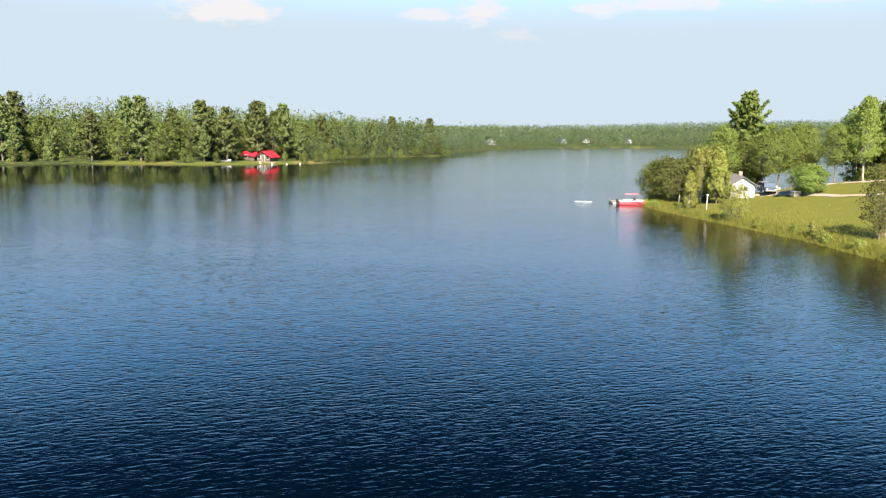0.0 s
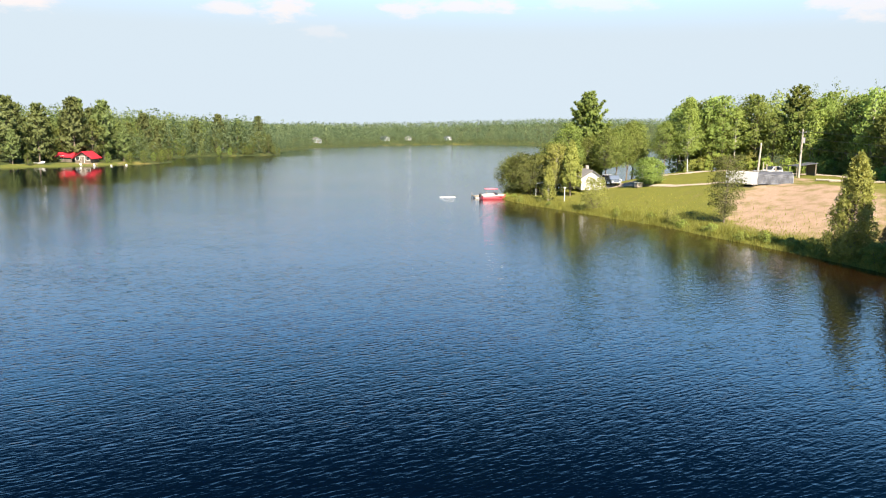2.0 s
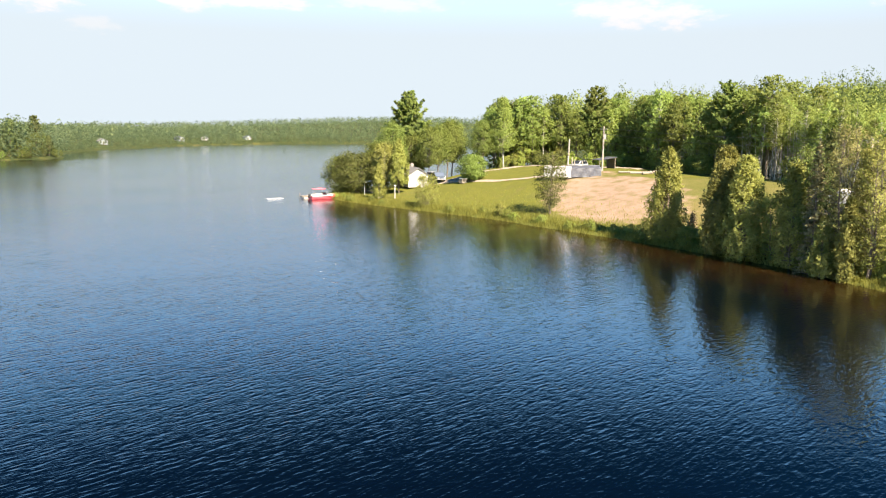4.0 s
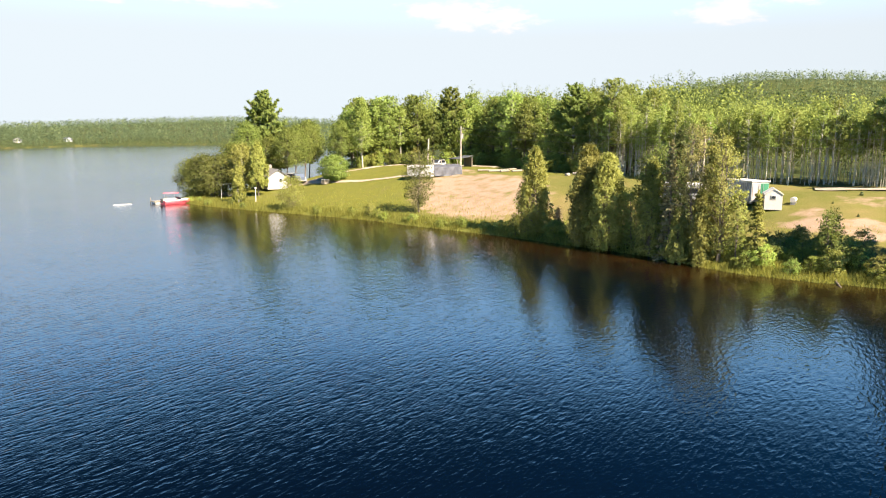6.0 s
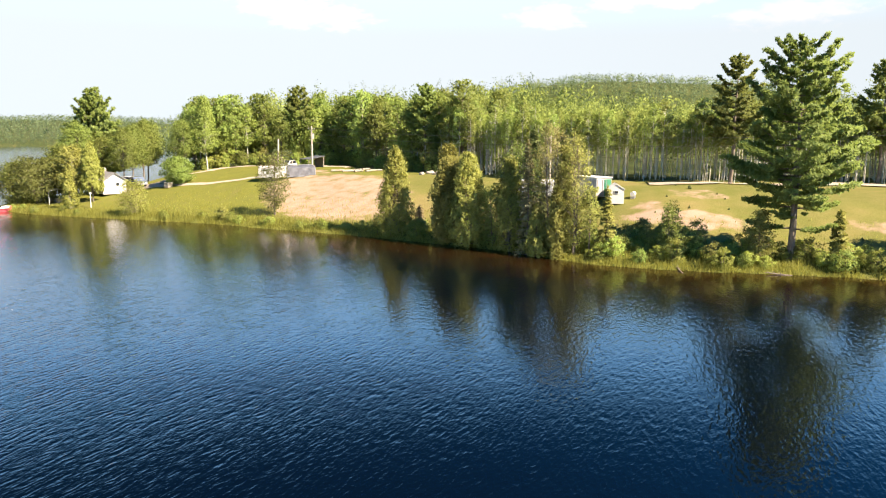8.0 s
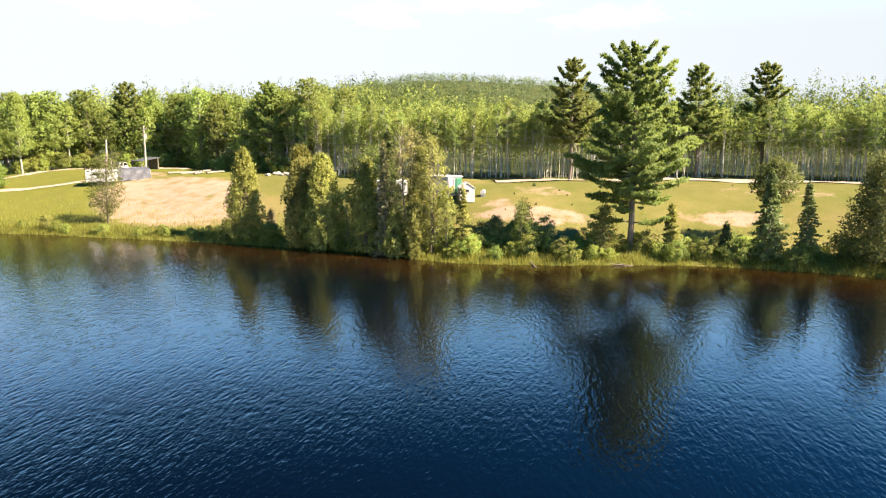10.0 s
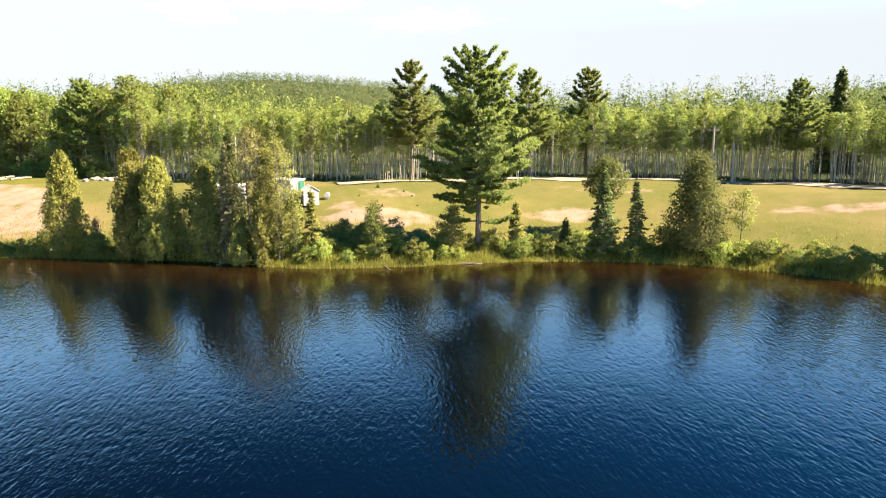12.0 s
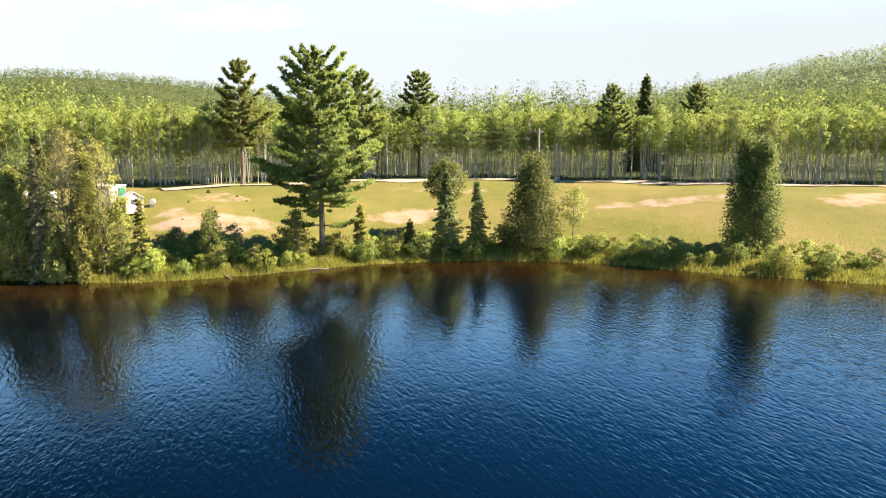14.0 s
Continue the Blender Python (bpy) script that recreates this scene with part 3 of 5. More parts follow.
def spruce(rng, hh, width, base=0.06, count=7, size=0.3, gap=0.05, levels=26, droop=0.18):
    path = bent(rng, hh, 0.012)
    r0 = hh * 0.014
    trunk = tube(path, r0 * (1 - 0.94 * np.linspace(0, 1, 7)), 6)
    twigs, cen, spr = [], [], []
    for i, f in enumerate(np.linspace(base, 0.97, levels)):
        reach = width * (1 - f) ** 0.85 * rng.uniform(0.8, 1.1) + 0.12
        for j in range(7):
            if rng.random() < gap:
                continue
            t = i * 2.4 + j * 0.9 + rng.normal() * 0.2
            ln = reach * rng.uniform(0.7, 1.1)
            dirn = np.array([math.cos(t), math.sin(t), 0])
            p0 = np.asarray(along(path, f)).ravel()
            p2 = p0 + dirn * ln + (0, 0, -droop * ln)
            twigs.append(tube([p0, p2], [r0 * 0.2, 0.01], 3))
            for s in (0.4, 0.7, 1.0):
                if ln * s > 0.1:
                    cen.append(p0 + (p2 - p0) * s)
                    w = max(0.14, ln * 0.19)
                    spr.append((w, w, w * 0.28))
    cen.append(path[-1])
    spr.append((0.08, 0.08, 0.35))
    return trunk, np.concatenate(twigs), leaves(rng, np.array(cen), np.array(spr), count, size, 1.8, -0.2, 3)


def broad(rng, hh, width, base=0.3, n=70, count=34, size=0.24, shape="round", stems=1, spread=1.0, radius=None, bare=0.0, fine=True):
    """A leafy tree: limbs that end in clumps of leaves. shape: round, cone, column or top."""
    if fine:
        n, count, size = int(n * 1.7), int(count * 1.05), size * 0.68
    r0 = radius or hh * 0.013
    trunk, twigs, cen, spr = [], [], [], []
    paths = []
    for s in range(stems):
        p = bent(rng, hh * 0.93, 0.06 if stems > 1 else 0.04)
        if stems > 1:
            a = s * 6.28 / stems
            p[:, 0] += math.cos(a) * (0.15 + np.linspace(0, 1, 7) * width * 0.35)
            p[:, 1] += math.sin(a) * (0.15 + np.linspace(0, 1, 7) * width * 0.35)
        paths.append(p)
        trunk.append(tube(p, r0 * (1 - 0.9 * np.linspace(0, 1, 7)), 7))
    for i in range(n):
        k = (i + rng.random()) / n
        f = base + (1 - base) * k
        if shape == "round":
            rad = math.sqrt(max(0, 1 - (2 * k - 0.9) ** 2)) if k < 0.95 else 0.3
        elif shape == "cone":
            rad = min(1.0, 0.55 + 3 * k) * (1 - k) ** 0.7 + 0.06
        elif shape == "column":
            rad = min(1.0, 0.5 + 2.5 * k) * (1 - k ** 3) ** 0.6 + 0.08
        else:
            rad = math.sqrt(max(0.02, 1 - (1.6 * k - 0.9) ** 2)) * 0.95
        a = i * 2.399 + rng.normal() * 0.5
        rr = width * rad * math.sqrt(rng.uniform(0.12, 1.0)) * spread
        p = paths[i % stems]
        core = np.asarray(along(p, max(0.08, f - 0.1))).ravel()
        tip = np.asarray(along(p, min(1, f))).ravel() + (math.cos(a) * rr, math.sin(a) * rr, rng.normal() * 0.03 * hh)
        if tip[2] < 0.25:
            tip[2] = 0.25 + rng.random() * 0.3
        mid_ = (core + tip) / 2 + (0, 0, 0.06 * rr)
        twigs.append(tube([core, mid_, tip], [r0 * 0.34 * (1 - 0.6 * f), r0 * 0.2 * (1 - 0.6 * f), 0.012], 3))
        if rng.random() >= bare:
            w = max(0.24, width * (0.31 if fine else 0.36) * rng.uniform(0.7, 1.3))
            cen.append(tip)
            spr.append((w, w, w * (0.95 if shape in ("cone", "column") else 0.72)))
    return np.concatenate(trunk), np.concatenate(twigs), leaves(rng, np.array(cen), np.array(spr), count, size)


def at(x, y, turn=0.0, scale=1.0, sink=0.06):
    return Matrix.Translation((x, y, h(x, y) - sink)) @ Matrix.Rotation(turn, 4, "Z") @ Matrix.Scale(scale, 4)


def stand(ob, x, y, turn=0.0, sink=0.06):
    ob.matrix_basis = at(x, y, turn, 1.0, sink)
    return ob


def rg(seed):
    return np.random.default_rng(seed)


def plant_named_trees():
    # the tall white pine on the bank, and pines behind the field
    stand(tree("white_pine", *pine(rg(1), 20.3, 5.8, 0.27, 12, 36, 0.14, 1.1, 0.08, radius=0.36, low_limbs=3), M_BARK, M_PINE, "tall dark green white pine standing alone on the lake bank", "pine tree"), 54.4, 17)
    p = tree("white_pine", *pine(rg(2), 18, 4.5, 0.32, 8, 30, 0.18, 0.85, 0.25, taper=0.7), M_BARK, M_PINE, "tall open-crowned white pine rising above the light green wood", "pine tree", "pines above the woods")
    stand(p, 89, 31.1)
    for x, y, t, s in ((99.8, 13.7, 1, 0.97), (107.8, 4, 2, 1.0), (92.6, -25.3, 3, 0.82), (99.4, -41.7, 4, 0.85), (104, 118, 1.0, 0.8)):
        copy_thing(p, at(x, y, t, s))
    stand(tree("spruce", *spruce(rg(3), 16.6, 4.0, 0.1, 10, 0.34, 0.05, 30, 0.1), M_BARK, M_SPRUCE, "tall pointed spruce rising above the aspen wood", "spruce tree", "pines above the woods"), 96.7, -32)
    # the cedars and mixed trees along the bank
    bank = "trees along the bank"
    def bank_tree(name, made, bark, leaf, label, x, y):
        stand(tree(name, *made, bark, leaf, label, name + " tree", bank), x, y)

    bank_tree("cedar", cedar(rg(11), 10.0, 2.4, n=440, top=0.58), M_BARK, M_CEDAR, "narrow olive green cedar standing at the water's edge", 48.8, 60.3)
    bank_tree("cedar", cedar(rg(12), 2.8, 0.8, n=60, count=26, size=0.12, radius=0.04), M_BARK, M_DEAD, "small reddish brown dying cedar beside the bank", 50.6, 57.9)
    bank_tree("cedar", cedar(rg(13), 10.6, 3.1, n=820, stems=2, radius=0.17, top=0.42), M_BARK, M_CEDAR, "broad olive green cedar with foliage down to the ground", 48.4, 52.0)
    bank_tree("cedar", cedar(rg(47), 10.0, 2.5, n=480, radius=0.14, top=0.45), M_BARK, M_CEDAR, "olive green cedar grown into its broader neighbour", 47.9, 49.2)
    bank_tree("birch", broad(rg(14), 6.8, 1.7, 0.05, 80, 34, 0.2, "column", stems=2, radius=0.07, bare=0.2), M_BARK, M_BROAD, "thin low birch in the gap of the thicket", 48.6, 46.2)
    bank_tree("alder", broad(rg(15), 11.6, 2.0, 0.05, 130, 38, 0.22, "column", stems=3, radius=0.1, bare=0.25), M_BARK, M_DARK, "dark green many-stemmed alder on the bank", 48.6, 43.0)
    bank_tree("alder", broad(rg(44), 10.4, 1.5, 0.3, 80, 34, 0.22, "column", stems=2, radius=0.09, bare=0.25), M_BARK, M_DARK, "slim dark alder with bare lower stems", 49.6, 44.9)
    bank_tree("spruce", spruce(rg(18), 12.0, 1.3, 0.05, 8, 0.17, 0.35, 30), M_BARK, M_DEAD, "half-bare spruce with grey brown dry twigs", 46.8, 41.0)
    bank_tree("birch", broad(rg(16), 13.8, 1.9, 0.12, 130, 34, 0.2, "column", stems=2, radius=0.11, bare=0.2), M_BARK, M_BROWN, "tall thin-leaved birch with brownish green crown", 47.6, 38.7)
    bank_tree("birch", broad(rg(17), 12.6, 1.7, 0.1, 110, 34, 0.2, "column", stems=2, radius=0.11, bare=0.15), M_BARK, M_OLIVE, "slim birch with olive green crown on the bank", 47.2, 35.9)
    bank_tree("cedar", cedar(rg(45), 7.0, 1.5, n=180, radius=0.1), M_BARK, M_CEDAR, "bushy olive cedar at the foot of the birches", 46.4, 37.4)
    bank_tree("cedar", cedar(rg(46), 5.2, 1.3, n=150, radius=0.08), M_BARK, M_OLIVE, "low olive cedar leaning out over the water", 46.2, 39.6)
    bank_tree("spruce", spruce(rg(19), 6.6, 1.2, 0.05, 10, 0.17, 0.2, 18), M_BARK, M_OLIVE, "young olive green spruce at the end of the thicket", 48.0, 32.8)
    bank_tree("birch", broad(rg(20), 7.4, 1.0, 0.35, 40, 30, 0.18, "column", radius=0.07), M_BARK, M_CEDAR, "thin young birch with a dark stem", 47.2, 34.2)
    bank_tree("alder", broad(rg(21), 5.4, 1.6, 0.06, 60, 34, 0.2, "cone", stems=2, radius=0.06), M_BARK, M_BROAD, "bushy young alder growing in the bank thicket", 49.9, 26.9)
    stand(tree("spruce", *spruce(rg(22), 5.0, 1.0, 0.05, 8, 0.22, 0.15, 18), M_BARK, M_OLIVE, "thin young spruce beside the tall pine", "spruce tree", bank), 54.6, 13.1)
    stand(tree("spruce", *spruce(rg(23), 3.2, 0.8, 0.05, 8, 0.18, 0.1, 16), M_BARK, M_SPRUCE, "small dark spruce with a pointed tip", "spruce tree", bank), 56.0, 8.0)
    stand(tree("cedar", *broad(rg(24), 5.0, 1.6, 0.05, 70, 36, 0.19, "cone", stems=2, radius=0.06), M_BARK, M_CEDAR, "olive cedar bush at the foot of the pine", "cedar tree", bank), 52.9, 19.4)
    stand(tree("spruce", *spruce(rg(25), 8.6, 1.9, 0.05, 11, 0.17, 0.2, 30, 0.12), M_BARK, M_SPRUCE, "dark green pointed spruce on the bank", "spruce tree", bank), 55.3, 4.2)
    stand(tree("spruce", *spruce(rg(26), 7.4, 1.4, 0.06, 10, 0.15, 0.25, 26, 0.12), M_BARK, M_SPRUCE, "slim dark spruce standing beside a taller one", "spruce tree", bank), 56.3, 0.9)
    stand(tree("maple", *broad(rg(27), 8.8, 2.2, 0.5, 60, 52, 0.26, "round", radius=0.12), M_BARK, M_DARK, "round-topped dark green tree behind the bank spruces", "maple tree", bank), 62.5, 3.6)
    stand(tree("alder", *broad(rg(28), 10.2, 3.3, 0.03, 200, 52, 0.25, "cone", stems=2, radius=0.13), M_BARK, M_DARK, "dense dark green bushy tree leaning over the bank", "alder tree", bank), 55.6, -4.9)
    stand(tree("birch", *broad(rg(29), 6.8, 1.5, 0.42, 34, 34, 0.2, "round", radius=0.08), M_BARK, M_OLIVE, "small crooked birch with an open round crown", "birch tree", bank), 55.8, -9.4)
    stand(tree("maple", *broad(rg(30), 11.6, 2.8, 0.02, 240, 60, 0.25, "cone", stems=2, radius=0.16), M_BARK, M_DARK, "dark dense leafy tree leaning at the lake shore", "maple tree", bank), 49.6, -26.2)
    stand(tree("elm", *broad(rg(31), 9.6, 2.4, 0.14, 84, 40, 0.22, "top", radius=0.14, bare=0.1), M_BARK, M_DARK, "dark green drooping tree with a leafy bare stem", "elm tree", bank), 50.6, 83.6)
    stand(tree("alder", *broad(rg(32), 5.4, 2.1, 0.05, 80, 36, 0.2, "cone", stems=2, radius=0.08), M_BARK, M_CEDAR, "bushy olive alder hanging over the water's edge", "alder tree", bank), 41.9, 104.4)
    stand(tree("spruce", *spruce(rg(44), 12.2, 2.2, 0.05, 14, 0.24, 0.12, 26), M_BARK, M_SPRUCE, "tall dark spruce in the middle of the bank thicket", "spruce tree", bank), 50.6, 42.4)
    stand(tree("cedar", *broad(rg(45), 11.2, 1.9, 0.05, 130, 50, 0.24, "cone", radius=0.14), M_BARK, M_CEDAR, "tall pointed olive cedar in the bank thicket", "cedar tree", bank), 49.0, 37.6)
    stand(tree("cedar", *broad(rg(46), 10.4, 1.8, 0.05, 120, 50, 0.24, "cone", radius=0.14), M_BARK, M_CEDAR, "pointed olive cedar beside the dark alder", "cedar tree", bank), 47.4, 43.4)
    # round the cottage on the point
    point = "trees round the cottage"
    stand(tree("white_pine", *pine(rg(42), 19.6, 6.6, 0.1, 8, 28, 0.22, 1.1, 0.05, taper=0.66), M_BARK, M_PINE, "tall dense white pine towering over the cottage", "pine tree", point), 58.3, 142.5)
    stand(tree("maple", *broad(rg(33), 7.2, 2.9, 0.06, 120, 56, 0.3, "column", stems=2, radius=0.13), M_BARK, M_BROAD, "rounded green tree on the tip of the point", "maple tree", point), 39.4, 134)
    stand(tree("maple", *broad(rg(34), 8.0, 4.2, 0.15, 150, 56, 0.31, "round", stems=2, radius=0.16), M_BARK, M_DARK, "dark green spreading tree shading the cottage lawn", "maple tree", point), 41.6, 132)
    stand(tree("maple", *broad(rg(43), 9.5, 3.6, 0.12, 130, 54, 0.32, "round", stems=2, radius=0.16), M_BARK, M_BROAD, "leafy green tree between the cottage and the lake", "maple tree", point), 47.0, 131.5)
    stand(tree("birch", *broad(rg(35), 9.6, 2.7, 0.28, 90, 52, 0.3, "column", radius=0.13), M_BIRCH, M_OLIVE, "pale olive birch beside the white canopy", "birch tree", point), 44.6, 126)
    stand(tree("cedar", *cedar(rg(36), 9.6, 2.1, 0.2, 260, 36, 0.19, radius=0.15), M_BARK, M_CEDAR, "olive cedar standing before the cottage", "cedar tree", point), 46.2, 123.0)
    stand(tree("cedar", *cedar(rg(37), 6.0, 1.4, 0.08, 150, 30, 0.16, radius=0.1), M_BIRCH, M_CEDAR, "light olive young cedar on the cottage lawn", "cedar tree", point), 40.4, 119.5)
    stand(tree("apple_tree", *broad(rg(39), 5.0, 2.4, 0.12, 100, 54, 0.28, "round", stems=2, radius=0.1), M_BARK, M_BROAD, "round green bush-like tree beside the drive", "tree", point), 58.4, 116.8)
    tall = tree("maple", *broad(rg(40), 13.5, 3.1, 0.34, 84, 52, 0.32, "column", radius=0.17), M_BARK, M_BROAD, "tall green leafy tree behind the cottage", "maple tree", point)
    stand(tall, 52, 137)
    for x, y, t, s in ((47, 133, 1, 0.75), (58, 133, 2, 0.85), (66, 139, 3, 0.95), (70, 131, 4, 0.8), (75, 134, 5, 1.0), (63, 138, 2.5, 0.9), (57, 139, 0.5, 0.85), (69, 142, 1.5, 1.0), (82, 133, 3.3, 1.05)):
        copy_thing(tall, at(x, y, t, s))
    stand(tree("birch", *broad(rg(41), 15.0, 3.0, 0.28, 110, 46, 0.34, "cone", radius=0.17), M_BIRCH, M_ASPEN, "tall light green birch with a white trunk", "birch tree", point), 74, 129)


M_BROWN = leaf_material("brownish_birch_leaves", (0.2, 0.19, 0.065), (0.295, 0.28, 0.095), 0.4)
M_DEAD = leaf_material("dry_twigs", (0.12, 0.10, 0.05), (0.28, 0.24, 0.12), 0.2)
M_OLIVE = leaf_material("olive_leaves", (0.18, 0.19, 0.045), (0.32, 0.33, 0.085), 0.4)
plant_named_trees()


def tree_line_x(y):
    return np.interp(y, [p[1] for p in TREE_LINE[:13]], [p[0] for p in TREE_LINE[:13]])


def plant_aspen_wood():
    r = rg(50)
    protos = []
    for i in range(6):
        hh = 9.8 + 0.5 * i
        protos.append(tree("aspen", *broad(rg(51 + i), hh, 1.35, 0.5, 26, 36, 0.24, "column", radius=0.085), M_BIRCH, M_ASPEN,
                           "slender aspen with a pale bare trunk and light green crown", "aspen tree", "aspen wood behind the field"))
    spots = []
    while len(spots) < 286:
        y = r.uniform(-100, 92)
        x = tree_line_x(y) + 14 * r.random() ** 1.4 + 0.3
        if all((x - a) ** 2 + (y - b) ** 2 > 1.2 for a, b in spots):
            spots.append((x, y))
    for i, (x, y) in enumerate(spots):
        if i < 6:
            stand(protos[i], x, y, r.uniform(0, 6))
        else:
            copy_thing(protos[i % 6], at(x, y, r.uniform(0, 6.28), r.uniform(0.86, 1.1)) @ Matrix.Rotation(r.normal() * 0.03, 4, "X"))
    # the taller mixed trees behind the sandy lot
    kinds = [tree("maple", *broad(rg(60), 15, 3.2, 0.3, 70, 36, 0.36, "round", radius=0.18, fine=False), M_BARK, M_BROAD, "tall leafy tree at the edge of the mixed wood", "maple tree", "mixed wood behind the lot"),
             tree("birch", *broad(rg(61), 14, 2.4, 0.4, 56, 34, 0.32, "column", radius=0.14, fine=False), M_BIRCH, M_ASPEN, "tall light green birch at the wood's edge", "birch tree", "mixed wood behind the lot"),
             tree("pine", *pine(rg(62), 17, 3.8, 0.35, 5, 18, 0.26, 0.8, 0.15), M_BARK, M_PINE, "tall pine at the edge of the mixed wood", "pine tree", "mixed wood behind the lot"),
             tree("maple", *broad(rg(63), 8, 2.3, 0.15, 56, 34, 0.3, "round", stems=2, radius=0.09, fine=False), M_BARK, M_SHRUB, "light green young tree at the wood's edge", "maple tree", "mixed wood behind the lot")]
    line = np.array(TREE_LINE[9:14], float)
    for i in range(104):
        k = r.random() * 3.99
        a, b = line[int(k)], line[int(k) + 1]
        p = a + (b - a) * (k - int(k))
        n = np.array([b[1] - a[1], -(b[0] - a[0])])
        p = p + n / np.linalg.norm(n) * (0.5 + 18 * r.random() ** 1.3)
        kind = 3 if i % 4 == 0 else int(r.choice(3, p=[0.52, 0.44, 0.04]))
        if i < 4:
            kind = i
            stand(kinds[i], *p)
        else:
            copy_thing(kinds[kind], at(*p, r.uniform(0, 6.28), r.uniform(0.8, 1.15) * (0.82 if kind == 2 else 1.0)))


plant_aspen_wood()


def wood_mass(name, label, x, y, hh, cone, tone, faces, size, wide, mat, low=0.1, seed=1, knot=6):
    """Many trees in one mesh: tufts of foliage faces round every stem."""
    r = rg(seed)
    knot = knot if faces > 40 else 3
    n, tufts = len(x), max(4, faces // knot)
    z = height(x, y)
    k = (np.arange(tufts)[None, :] + r.random((n, tufts))) / tufts
    f = low + (1 - low) * k
    rad = np.where(cone[:, None], (1 - k) ** 0.8 + 0.02, np.sqrt(np.clip(1 - (1.6 * k - 0.7) ** 2, 0.03, 1)))
    rad = rad * wide * hh[:, None] * np.where(cone[:, None], 0.72, 1.0) * np.sqrt(r.uniform(0.2, 1, (n, tufts)))
    a = r.uniform(0, 2 * math.pi, (n, tufts))
    c = np.stack([x[:, None] + np.cos(a) * rad, y[:, None] + np.sin(a) * rad, z[:, None] + f * hh[:, None] * 0.97], -1)
    taper = np.where(cone[:, None], 1.15 - 0.8 * k, 1.0)
    puff = (wide * 0.62 * hh[:, None] * taper)[..., None, None]
    off = r.normal(size=(n, tufts, knot, 3))
    off /= np.linalg.norm(off, axis=-1)[..., None]
    c = (c[:, :, None, :] + off * puff * r.uniform(0.3, 1, (n, tufts, knot, 1)) * (1, 1, 0.7)).reshape(-1, 3)
    u = r.normal(size=c.shape) + off.reshape(-1, 3) * 0.5
    u /= np.linalg.norm(u, axis=1)[:, None]
    v = np.cross(u, r.normal(size=c.shape))
    v /= np.linalg.norm(v, axis=1)[:, None]
    s = (size * np.repeat(hh[:, None] * taper, knot, 1).ravel() * r.uniform(0.6, 1.3, len(c)))[:, None]
    out = np.stack([np.cos(a) * rad, np.sin(a) * rad, (k - 0.35) * wide * 2.2 * hh[:, None]], -1) / (wide * hh[:, None, None])
    out = (out[:, :, None, :] + off * 0.6).reshape(-1, 3) + (0, 0, 0.25)
    me = foliage_mesh(name, np.stack([c - u * s - v * s, c - u * s + v * s, c + u * s * 1.3], 1), out, 0.45)
    t = me.attributes.new("tone", "FLOAT", "FACE")
    t.data.foreach_set("value", np.repeat(tone, tufts * knot).astype(np.float32))
    return tagged(link(name, me, mat), label, "wood", kind="stuff")


